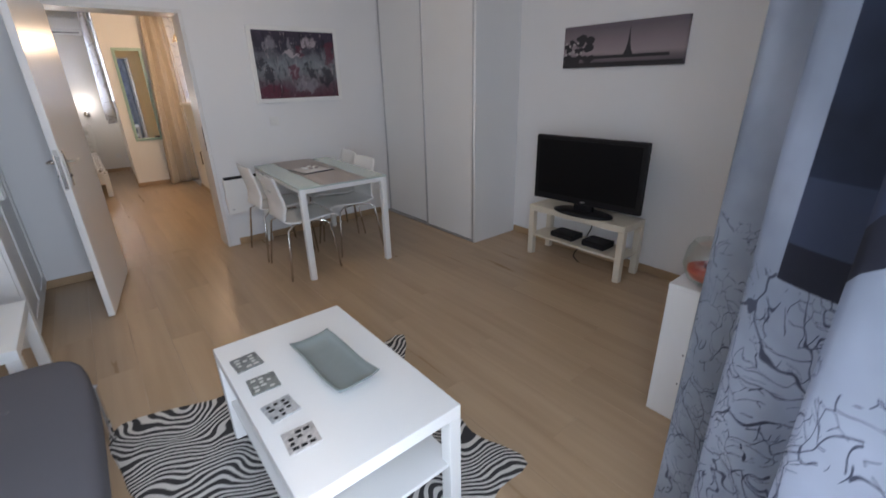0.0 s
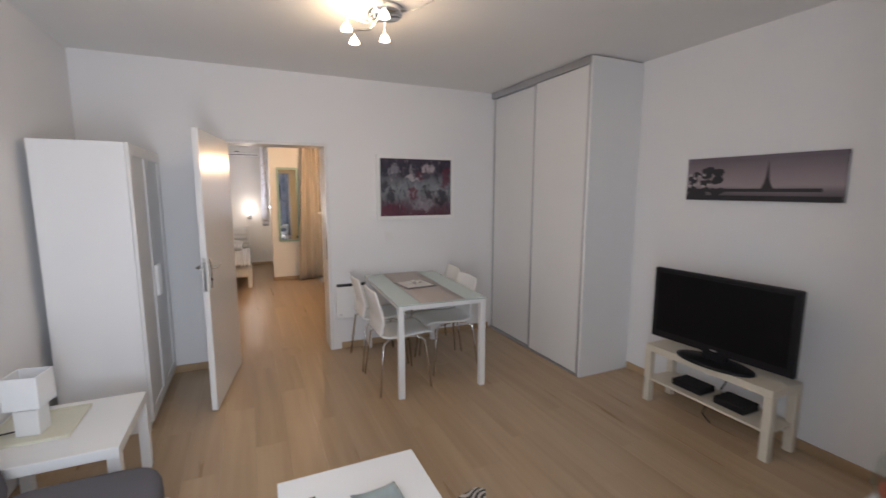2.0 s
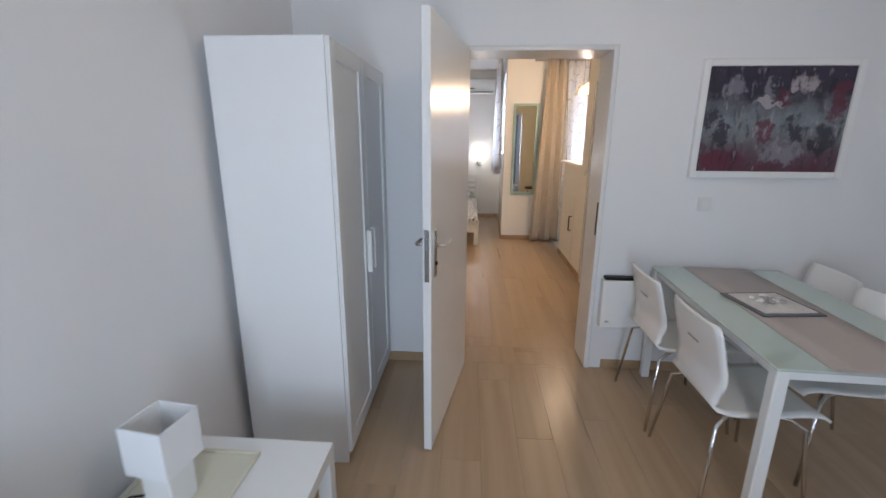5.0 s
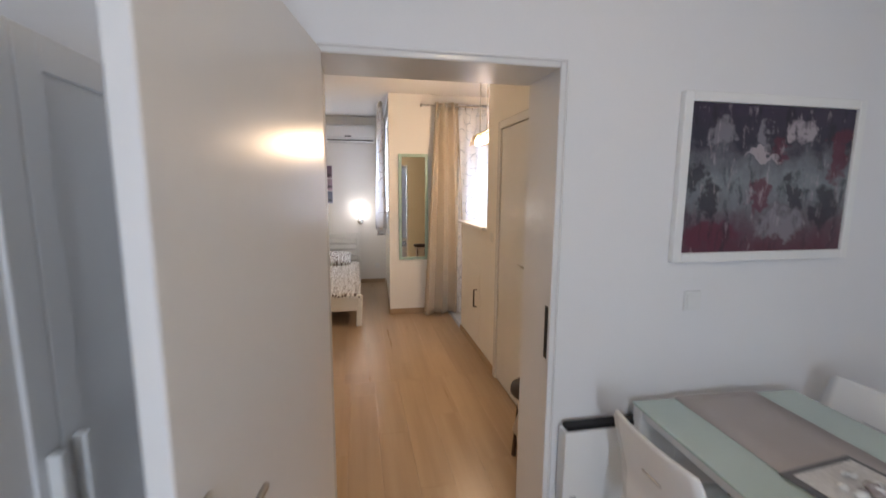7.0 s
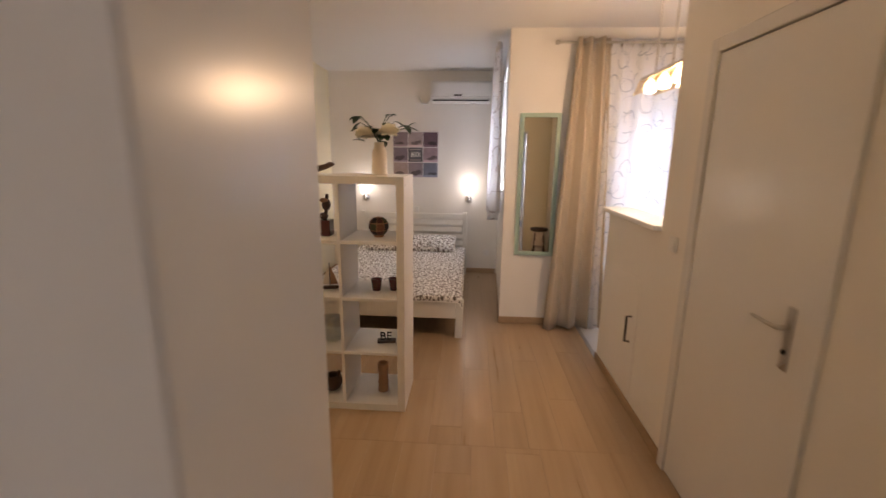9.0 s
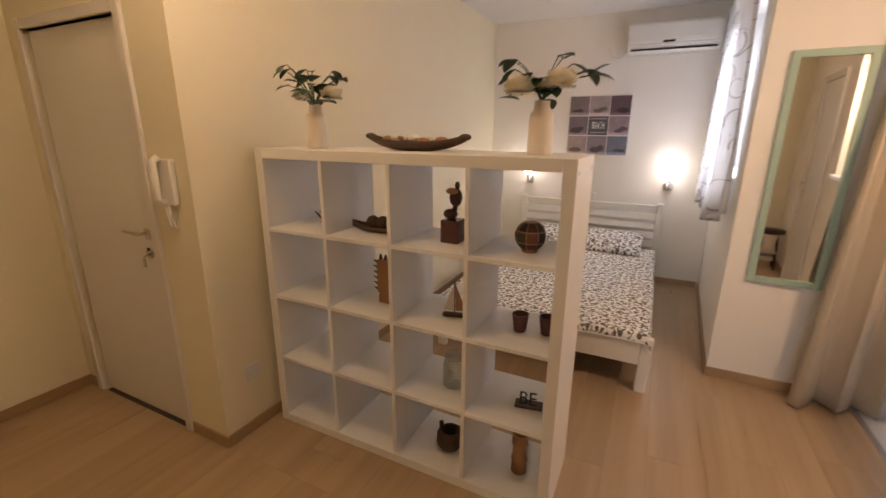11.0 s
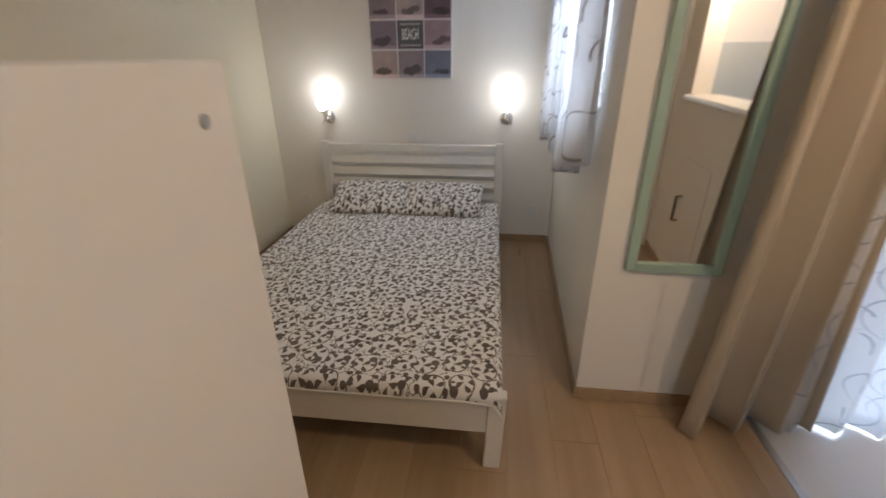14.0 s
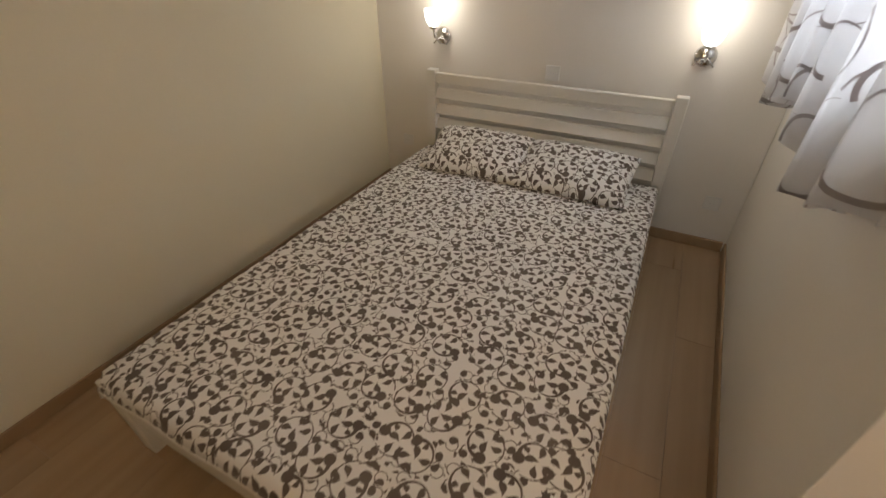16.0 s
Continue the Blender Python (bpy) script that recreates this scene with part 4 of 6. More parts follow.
tufts = [(-0.30, y) for y in (0.82, 1.24, 1.66, 2.08)]
bm = bmesh.new()
cushion(bm, (-0.385, 1.455, 0.372), (0.32, 0.985, 0.09), 0.012, tufts=tufts)
part("seat", bm, GREYCLOTH, sf, smooth=True)
for x, y in tufts:
    bm = bmesh.new()
    bmesh.ops.create_uvsphere(bm, u_segments=10, v_segments=6, radius=0.016, matrix=Matrix.Translation((x, y, 0.461)) @ Matrix.Diagonal((1, 1, 0.4, 1)))
    part("button", bm, GREYCLOTH, sf, smooth=True)
bm = bmesh.new()
cushion(bm, (0, 0, 0), (0.28, 1.02, 0.075), 0.012, m=pose(-0.735, 1.46, 0.615, 0, 72, 0))
part("backrest", bm, GREYCLOTH, sf, smooth=True)
for x, y in ((-0.60, 0.58), (-0.60, 2.34), (-0.10, 0.58), (-0.10, 2.34)):
    bm = bmesh.new()
    tube(bm, [(x, y, 0.30), (x, y, 0.0)], 0.022, 12, 0.018)
    part("leg", bm, CHROME, sf)

# cupboard with two panelled doors
cb = thing("cupboard", "tall white two-door cupboard with bar handles", "cupboard", (-0.85, 3.60, 0))
CW, CD, CH = 0.465, 0.985, 1.90
part("side_panel", boxes((0, 0, 0.0, CW, 0.018, CH), soft=0.0015), MELA, cb)
part("side_panel", boxes((0, CD - 0.018, 0.0, CW, CD, CH), soft=0.0015), MELA, cb)
part("back_panel", boxes((0, 0.018, 0.06, 0.01, CD - 0.018, CH - 0.02)), MELA, cb)
part("bottom_panel", boxes((0.01, 0.018, 0.06, CW, CD - 0.018, 0.078)), MELA, cb)
part("top_panel", boxes((0, 0.018, CH - 0.02, CW, CD - 0.018, CH), soft=0.0015), MELA, cb)
part("plinth", boxes((CW - 0.03, 0.018, 0, CW - 0.012, CD - 0.018, 0.06)), MELA, cb)
for i in range(2):
    y0, y1 = 0.002 + i * CD / 2, CD / 2 * (i + 1) - 0.002
    st = 0.075
    dr = part("door", boxes((CW + 0.002, y0, 0.065, CW + 0.011, y1, CH - 0.002), soft=0.001), MELA, cb)
    for d in ((y0, y0 + st, 0.065, CH - 0.002), (y1 - st, y1, 0.065, CH - 0.002)):
        part("stile", boxes((CW + 0.011, d[0], d[2], CW + 0.021, d[1], d[3]), soft=0.0025), MELA, dr)
    for z0, z1 in ((0.065, 0.065 + st), (CH - 0.002 - st, CH - 0.002)):
        part("rail", boxes((CW + 0.011, y0 + st, z0, CW + 0.021, y1 - st, z1), soft=0.0025), MELA, dr)
    hy = CD / 2 - 0.04 + i * 0.08
    part("handle", boxes((CW + 0.021, hy - 0.012, 0.83, CW + 0.048, hy + 0.012, 1.06), soft=0.004), WHITE, dr, "white bar handle")

# built-in wardrobe with sliding doors
wd = thing("sliding_wardrobe", "white built-in wardrobe with sliding doors and aluminium rails", "wardrobe", (0, 0, 0))
part("side_panel", boxes((2.815, 3.068, 0, LX1 - 0.002, 3.09, LZ - 0.012), soft=0.001), MELA, wd)
for i, (y0, y1, x) in enumerate(((3.092, 3.83, 2.822), (3.80, 4.604, 2.850))):
    dr = part("sliding_door", boxes((x, y0 + 0.02, 0.02, x + 0.016, y1 - 0.02, 2.60), soft=0.001), MELA, wd)
    part("stile", boxes((x - 0.006, y0, 0.015, x + 0.022, y0 + 0.024, 2.605), soft=0.002), ALU, dr)
    part("stile", boxes((x - 0.006, y1 - 0.024, 0.015, x + 0.022, y1, 2.605), soft=0.002), ALU, dr)
part("top_rail", boxes((2.808, 3.092, 2.605, 2.885, 4.606, 2.664), soft=0.002), ALU, wd, "aluminium top rail")
part("bottom_rail", boxes((2.812, 3.092, 0.0, 2.88, 4.606, 0.014), soft=0.002), ALU, wd, "aluminium floor rail")

# television and boxes
tv = thing("television", "black flat-screen television on an oval foot", "television", (3.10, 2.110, 0.45), 4.6)
part("cabinet", boxes((-0.02, -0.458, 0.070, 0.022, 0.458, 0.595), soft=0.010, segments=2), BLACK, tv)
part("screen", boxes((-0.0235, -0.420, 0.125, -0.0195, 0.420, 0.565)), SCREEN, tv)
bm = bmesh.new()
lathe(bm, [(0.0, 0.0), (0.25, 0.0), (0.25, 0.012), (0.22, 0.022), (0.0, 0.026)], n=40, m=Matrix.Diagonal((0.50, 1, 1, 1)))
part("foot", bm, BLACK, tv, smooth=True)
part("neck", boxes((-0.01, -0.08, 0.02, 0.03, 0.08, 0.08), soft=0.004), BLACK, tv)
part("logo", boxes((-0.0215, -0.02, 0.090, -0.0200, 0.02, 0.098)), ALU, tv)
for y, w, h in ((2.28, 0.22, 0.05), (1.98, 0.20, 0.055)):
    bx = thing("receiver_box", "black set-top box on the bench shelf", "receiver", (3.16, y, 0.186))
    part("case", boxes((-0.08, -w / 2, 0.004, 0.08, w / 2, h), soft=0.006, segments=2), BLACK, bx)
    for sx in (-0.06, 0.06):
        for sy in (-w / 2 + 0.02, w / 2 - 0.02):
            part("foot", boxes((sx - 0.008, sy - 0.008, 0, sx + 0.008, sy + 0.008, 0.004)), BLACK, bx)
cbl = bmesh.new()
tube(cbl, [(3.30, 2.12, 0.56), (3.335, 2.13, 0.40), (3.34, 2.16, 0.25), (3.33, 2.22, 0.10), (3.28, 2.26, 0.02), (3.20, 2.22, 0.012), (3.13, 2.12, 0.010)], 0.005, 6)
solid("cable", cbl, BLACK, "black cable trailing behind the television bench", "cable", smooth=True)

# wall pictures
pc = thing("framed_painting", "dark red and grey abstract painting in a white frame", "painting", (1.475, LY1, 1.305))
PW, PH, PF = 0.865, 0.66, 0.038
part("picture_frame", boxes((0, -0.03, 0, PF, -0.001, PH), (PW - PF, -0.03, 0, PW, -0.001, PH), (PF, -0.03, 0, PW - PF, -0.001, PF), (PF, -0.03, PH - PF, PW - PF, -0.001, PH), soft=0.003), WHITE, pc)
part("canvas", boxes((PF, -0.018, PF, PW - PF, -0.002, PH - PF)), PAINTING, pc)
pp = thing("canvas_print", "dusk city skyline canvas print with a lattice tower", "picture", (LX1, 1.627, 1.541))
part("canvas", boxes((-0.028, 0, 0, -0.001, 0.957, 0.30), soft=0.002), DUSK, pp)
INK = plain("print_ink", (0.022, 0.020, 0.026), 0.6)
GLINT = plain("print_pale", (0.42, 0.38, 0.38), 0.6, vary=0.2)
bm = bmesh.new()
ty = 0.40
for z0, z1, w0, w1 in ((0.075, 0.11, 0.040, 0.024), (0.11, 0.15, 0.022, 0.012), (0.15, 0.21, 0.011, 0.006), (0.21, 0.262, 0.005, 0.001)):
    v = [bm.verts.new(p) for p in ((-0.0292, ty - w0, z0), (-0.0292, ty + w0, z0), (-0.0292, ty + w1, z1), (-0.0292, ty - w1, z1))]
    bm.faces.new(v)
part("tower", bm, INK, pp)
part("river_bank", boxes((-0.0290, 0.004, 0.004, -0.0284, 0.953, 0.035), (-0.0290, 0.10, 0.06, -0.0284, 0.953, 0.082)), INK, pp)
rr = random.Random(4)
bm = bmesh.new()
for k in range(26):
    y, z, s = 0.955 - 0.02 - rr.random() ** 1.3 * 0.24, 0.03 + rr.random() * 0.20, rr.uniform(0.02, 0.045)
    y, z = min(y, 0.95 - s), max(z, s + 0.004)
    f = bm.faces.new([bm.verts.new((-0.0294 - k * 0.00002, y + s * math.cos(a), z + s * math.sin(a) * 0.7)) for a in [j * math.pi / 4 for j in range(8)]])
part("tree_mass", bm, INK, pp)
bm = bmesh.new()
for k in range(9):
    y, z, s = 0.93 - (k % 5) * 0.035, 0.10 + (k // 5) * 0.06 + 0.01 * (k % 3), 0.011
    bm.faces.new([bm.verts.new((-0.0304, y + s * math.cos(a), z + s * math.sin(a))) for a in [j * math.pi / 4 for j in range(8)]])
part("street_lights", bm, GLINT, pp)

# electric heater, switches
ht = thing("electric_heater", "white wall-mounted electric convector heater", "heater", (1.03, LY1, 0.33))
part("body", boxes((0, -0.075, 0, 0.50, -0.012, 0.325), soft=0.006, segments=2), WHITE, ht)
part("grille", boxes((0.012, -0.070, 0.325, 0.488, -0.020, 0.345), soft=0.003), BLACK, ht, "dark outlet grille along the top")
part("bracket", boxes((0.1, -0.012, 0.05, 0.4, -0.001, 0.28)), ALU, ht)
part("control_knob", boxes((0.03, -0.080, 0.04, 0.055, -0.075, 0.05)), ALU, ht)


def wall_plate(label, m, socket=True):
    ob = thing("socket" if socket else "light_switch", label, "socket" if socket else "switch")
    ob.matrix_world = m
    part("plate", boxes((-0.041, -0.009, -0.041, 0.041, -0.0005, 0.041), soft=0.003), PLATE, ob)
    if socket:
        bm = bmesh.new()
        tube(bm, [(0, -0.009, 0), (0, -0.0105, 0)], 0.024, 20)
        part("well", bm, PLATE, ob)
        for sx in (-0.009, 0.009):
            bm = bmesh.new()
            tube(bm, [(sx, -0.0105, 0), (sx, -0.0118, 0)], 0.0022, 8)
            part("pin_hole", bm, ALU, ob)
    else:
        part("rocker", boxes((-0.028, -0.014, -0.028, 0.028, -0.009, 0.028), soft=0.002), PLATE, ob)
    return ob


wall_plate("white light switch under the painting", pose(1.605, LY1, 1.14), False)
wall_plate("white light switch on the hall wall", pose(BX1, 6.61, 1.175, 0, 0, -90), False)
wall_plate("white socket low on the bedroom wall", pose(0.56, BY1, 0.29))
wall_plate("white socket behind the headboard", pose(-0.433, BY1, 0.885))
wall_plate("white socket low beside the bed", pose(-1.42, BY1, 0.33))
wall_plate("white socket beside the shelf", pose(BX0, 6.70, 0.34, 0, 0, 90))

# ceiling lamp: chrome plate, curved arms, glass cups
LP = Vector((1.085, 2.93, LZ))
cl = thing("ceiling_lamp", "chrome ceiling lamp with five lit glass cups", "ceiling lamp", LP)
bm = bmesh.new()
lathe(bm, [(0.0, -0.055), (0.085, -0.055), (0.10, -0.045), (0.105, -0.001), (0.0, -0.001)], n=28)
part("ceiling_plate", bm, CHROME, cl, smooth=True)
for k, (x, y, z) in enumerate(((-0.14, 0.20, -0.12), (0.01, 0.05, -0.13), (-0.23, 0.0, -0.12), (-0.22, -0.40, -0.10), (-0.08, -0.24, -0.11))):
    e = Vector((x, y, z))
    bm = bmesh.new()
    tube(bm, [Vector((x * 0.2, y * 0.2, -0.05)), Vector((x * 0.5, y * 0.5, -0.10)), e * 0.98 + Vector((0, 0, 0.035)), e], 0.006, 8)
    arm = part("arm", bm, CHROME, cl, smooth=True)
    bm = bmesh.new()
    lathe(bm, [(0.010, 0.0), (0.018, -0.008), (0.026, -0.026), (0.032, -0.040), (0.029, -0.040), (0.023, -0.025), (0.008, -0.005)], e, 18)
    part("glass_cup", bm, BULB if k < 4 else SHADE, arm, "lit frosted glass cup", smooth=True)
bm = bmesh.new()
tube(bm, [(0.08, -0.03, -0.02), (0.15, -0.14, -0.035), (0.21, -0.24, -0.012)], 0.004, 6)
part("cable", bm, ALU, cl, smooth=True)
bm = bmesh.new()
lathe(bm, [(0, -0.022), (0.016, -0.018), (0.02, -0.001), (0, -0.001)], (0.215, -0.26, 0), 14)
part("hook_cover", bm, PLATE, cl, smooth=True)

# low cabinet and glass bowl by the balcony door
wc = thing("low_cabinet", "low white cabinet beside the balcony curtain", "cabinet", (1.905, 0.34, 0))
part("side_panel", boxes((0, 0, 0, 0.018, 0.57, 0.642), soft=0.001), MELA, wc)
part("side_panel", boxes((0.782, 0, 0, 0.80, 0.57, 0.642), soft=0.001), MELA, wc)
part("back_panel", boxes((0.018, 0.0, 0.05, 0.782, 0.01, 0.642)), MELA, wc)
part("bottom_panel", boxes((0.018, 0.01, 0.05, 0.782, 0.55, 0.068)), MELA, wc)
part("top", boxes((0, 0, 0.642, 0.80, 0.572, 0.66), soft=0.002), MELA, wc)
for i in range(2):
    dr = part("door", boxes((0.002 + 0.399 * i, 0.552, 0.05, 0.399 + 0.399 * i, 0.570, 0.64), soft=0.0015), MELA, wc)
    part("knob", boxes((0.34 + 0.10 * i, 0.570, 0.40, 0.36 + 0.10 * i, 0.588, 0.42), soft=0.003), ALU, dr)
for z in (0.35, 0.20):
    bm = bmesh.new()
    tube(bm, [(0.0, 0.46, z), (-0.0008, 0.46, z)], 0.004, 10)
    part("peg_hole", bm, BLACK, wc)
gb = thing("glass_bowl", "round glass bowl with red filling on the cabinet", "bowl", (1.992, 0.795, 0.66))
bm = bmesh.new()
lathe(bm, [(0.04, 0.0), (0.085, 0.03), (0.108, 0.085), (0.10, 0.15), (0.08, 0.19), (0.077, 0.19), (0.097, 0.15), (0.105, 0.085), (0.082, 0.032), (0.0, 0.008)], n=30)
part("bowl", bm, thin_glass("bowl_glass", (0.93, 0.95, 0.94)), gb, smooth=True)
bm = bmesh.new()
lathe(bm, [(0.0, 0.03), (0.070, 0.034), (0.086, 0.06), (0.086, 0.075), (0.0, 0.080)], n=26)
part("filling", bm, plain("red_sand", (0.70, 0.09, 0.055), 0.7, vary=0.3, grain=300), gb, "red decorative filling", smooth=True)
bm = bmesh.new()
lathe(bm, [(0.0, 0.08), (0.028, 0.08), (0.028, 0.105), (0.0, 0.105)], n=18)
part("candle", bm, plain("dark_red_wax", (0.25, 0.03, 0.03), 0.5), gb, smooth=True)


# ---- dining place ----
dt = thing("dining_table", "white metal dining table with a mint glass top", "table", (1.268, 3.318, 0), -2.6)
DW, DD, DH = 0.745, 1.24, 0.75
part("tabletop", boxes((0, 0, DH - 0.010, DW, DD, DH), soft=0.003), MINT, dt, "mint green back-painted glass top")
part("apron", boxes((0.012, 0.012, DH - 0.045, DW - 0.012, 0.030, DH - 0.010), (0.012, DD - 0.03, DH - 0.045, DW - 0.012, DD - 0.012, DH - 0.010), (0.012, 0.030, DH - 0.045, 0.030, DD - 0.030, DH - 0.010), (DW - 0.03, 0.030, DH - 0.045, DW - 0.012, DD - 0.030, DH - 0.010), soft=0.001), WHITE, dt)
for x in (0.005, DW - 0.052):
    for y in (0.005, DD - 0.052):
        part("leg", boxes((x, y, 0, x + 0.047, y + 0.047, DH - 0.010), soft=0.003), WHITE, dt)
bm = bmesh.new()
sheet(bm, lambda u, v: (-0.185 + 0.37 * u, -0.625 + 1.25 * v, DH + 0.0035 + 0.0006 * math.sin(v * 40)), 4, 30, (0.37, 1.25), 0.002)
tru = thing("table_runner", "taupe woven runner along the dining table", "runner", (1.666, 3.918, 0), -2.6)
part("cloth", bm, RUNNER, tru)
for y in (-0.623, 0.609):
    part("hem", boxes((-0.184, y, DH + 0.0032, 0.184, y + 0.014, DH + 0.0062), soft=0.001), RUNNER, tru)
ty = thing("serving_tray", "grey square tray with a white patterned cloth", "tray", (1.635, 3.935, DH + 0.0045), 6)
part("tray_base", boxes((-0.15, -0.15, 0, 0.15, 0.15, 0.008), soft=0.003), plain("slate_grey_lacquer", (0.11, 0.11, 0.12), 0.4), ty)
part("inlay", boxes((-0.125, -0.125, 0.008, 0.125, 0.125, 0.012), soft=0.001), plain("patterned_cloth", (0.74, 0.72, 0.70), 0.8, vary=0.35, grain=60), ty)
rr = random.Random(8)
for k in range(14):
    bm = bmesh.new()
    a, r = rr.uniform(0, 6.28), rr.uniform(0.0, 0.08)
    bmesh.ops.create_icosphere(bm, subdivisions=1, radius=rr.uniform(0.010, 0.020), matrix=Matrix.Translation((r * math.cos(a), r * math.sin(a), 0.022)) @ Matrix.Diagonal((1.3, 1, 0.6, 1)))
    part("pebble", bm, (PLATE, GLINT)[k % 2], ty, smooth=True)

SHELL = plain("white_moulded_shell", (0.88, 0.87, 0.86), 0.25, vary=0.01, grain=5, relief=0)


def dining_chair(at, turn):
    """One-piece shell with a waisted back on four chrome tube legs; it faces +x."""
    ob = thing("dining_chair", "white moulded chair with chrome tube legs", "chair", at, turn, "chairs round the dining table")
    prof = [(-0.072, 0.825), (-0.058, 0.765), (-0.035, 0.68), (-0.015, 0.59), (-0.022, 0.53), (-0.018, 0.475), (0.02, 0.445), (0.10, 0.437), (0.22, 0.442), (0.34, 0.452), (0.40, 0.448), (0.425, 0.432)]

    def fn(u, v):
        s = v * (len(prof) - 1)
        i = min(int(s), len(prof) - 2)
        f = s - i
        p0, p1, p2, p3 = prof[max(i - 1, 0)], prof[i], prof[i + 1], prof[min(i + 2, len(prof) - 1)]
        x, z = [0.5 * (2 * p1[k] + (p2[k] - p0[k]) * f + (2 * p0[k] - 5 * p1[k] + 4 * p2[k] - p3[k]) * f * f + (3 * p1[k] - p0[k] - 3 * p2[k] + p3[k]) * f ** 3) for k in (0, 1)]
        q = u * 2 - 1
        half = 0.205 - 0.025 * math.exp(-((v - 0.42) / 0.10) ** 2) - 0.02 * max(0, 0.06 - v) / 0.06
        dish = 0.018 * q * q
        return (x + (dish if v < 0.42 else 0), q * half, z + (dish * 0.5 if v > 0.5 else 0))

    bm = bmesh.new()
    sheet(bm, fn, 10, 36, (0.4, 0.9), 0.011)
    part("shell", bm, SHELL, ob, smooth=True)
    part("hand_slot", boxes((-0.046, -0.045, 0.692, -0.026, 0.045, 0.700), soft=0.003), ALU, ob, "metal grip slot in the backrest")
    for sy in (-1, 1):
        bm = bmesh.new()
        tube(bm, [(0.14, sy * 0.10, 0.425), (0.05, sy * 0.17, 0.425), (0.0, sy * 0.20, 0.40), (-0.045, sy * 0.245, 0.0)], 0.0085, 10)
        part("leg", bm, CHROME, ob, smooth=True)
        bm = bmesh.new()
        tube(bm, [(0.14, sy * 0.10, 0.425), (0.30, sy * 0.17, 0.425), (0.345, sy * 0.20, 0.40), (0.39, sy * 0.235, 0.0)], 0.0085, 10)
        part("leg", bm, CHROME, ob, smooth=True)
    bm = bmesh.new()
    tube(bm, [(0.14, -0.12, 0.422), (0.14, 0.12, 0.422)], 0.012, 10)
    part("cross_bar", bm, CHROME, ob, smooth=True)
    return ob


chair = dining_chair((1.195, 3.665, 0), 0)
copy_thing(chair, pose(1.185, 4.195, 0))
copy_thing(chair, pose(2.075, 3.85, 0, 0, 0, 180))
copy_thing(chair, pose(2.15, 4.29, 0, 0, 0, 174))

# ---- bedroom ----
bd = thing("double_bed", "cream-white wooden double bed with a slatted headboard", "bed", (0, 0, 0))
X0, X1, F, H = -1.172, 0.285, 7.975, 10.19
for x in (X0, X1 - 0.06):
    bm = boxes((x, H - 0.06, 0, x + 0.06, H, 0.868), soft=0.005, segments=2)
    part("head_post", bm, CREAMWOOD, bd)
    bm = bmesh.new()
    box(bm, x, F, 0, x + 0.065, F + 0.05, 0.368, soft=0.005)
    for v in bm.verts:
        if v.co.z < 0.1:
            v.co.x += 0.012 if x < -0.5 else -0.012
            v.co.y += 0.008
    part("foot_post", bm, CREAMWOOD, bd)
for z in (0.415, 0.510, 0.605, 0.700):
    bm = boxes((X0 + 0.06, H - 0.043, z, X1 - 0.06, H - 0.023, z + 0.058), soft=0.004)
    for v in bm.verts:
        v.co.y += 0.030 * ((v.co.z - z) / 0.058 - 0.5)
    part("slat", bm, CREAMWOOD, bd)
part("top_rail", boxes((X0 + 0.06, H - 0.048, 0.792, X1 - 0.06, H - 0.016, 0.850), soft=0.004), CREAMWOOD, bd)
part("foot_rail", boxes((X0 + 0.065, F + 0.008, 0.185, X1 - 0.065, F + 0.036, 0.365), soft=0.005), CREAMWOOD, bd)
for x in (X0 + 0.012, X1 - 0.04):
    part("side_rail", boxes((x, F + 0.05, 0.205, x + 0.028, H - 0.06, 0.345), soft=0.004), CREAMWOOD, bd)
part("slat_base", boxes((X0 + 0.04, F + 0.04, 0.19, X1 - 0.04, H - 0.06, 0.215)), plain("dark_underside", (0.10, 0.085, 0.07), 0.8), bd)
mt = solid("mattress", boxes((X0 + 0.045, F + 0.045, 0.217, X1 - 0.045, H - 0.065, 0.362), soft=0.03, segments=3), plain("white_ticking", (0.72, 0.70, 0.66), 0.9, grain=200), "white mattress lying in the bed frame", "mattress")


def spread(u, v):
    """The cover: flat on top, falling over the sides and the foot, with a slight wave."""
    wx0, wx1 = X0 - 0.005, X1 - 0.012
    over = 0.030
    s = wx0 - over + u * (wx1 - wx0 + 2 * over)
    y = F - 0.012 + v * (H - 0.07 - F + 0.012)
    z = 0.392 + 0.006 * noise.noise((s * 3.1, y * 2.7, 0.3)) + 0.003 * noise.noise((s * 9, y * 8, 1.3))
    ex, ey = max(wx0 + 0.02 - s, s - (wx1 - 0.02), 0), max(F + 0.03 - y, 0)
    px, py = min(max(s, wx0), wx1), max(y, F - 0.006)
    drop = ex + ey
    r = 0.025
    z -= drop if drop > r else drop * drop / (2 * r) + 0
    px += 0.0015 * math.sin(y * 23) * (1 if ex > 0.04 else 0)
    py += 0.002 * math.sin(s * 19) * (1 if ey > 0.04 else 0)
    return (px, py, z)


bm = bmesh.new()
sheet(bm, spread, 70, 100, (1.61, 2.27), 0.006)
bc = thing("bed_cover", "white cotton bed cover with brown vine leaves", "bed cover")
part("cloth", bm, VINE, bc, smooth=True)
bm = bmesh.new()
tube(bm, [Vector(spread(k / 24, 0.0)) - Vector((0, 0.001, 0.006)) for k in range(25)], 0.004, 6)
part("hem", bm, plain("white_cotton_hem", (0.88, 0.87, 0.85), 0.9), bc, "rolled white hem", smooth=True)


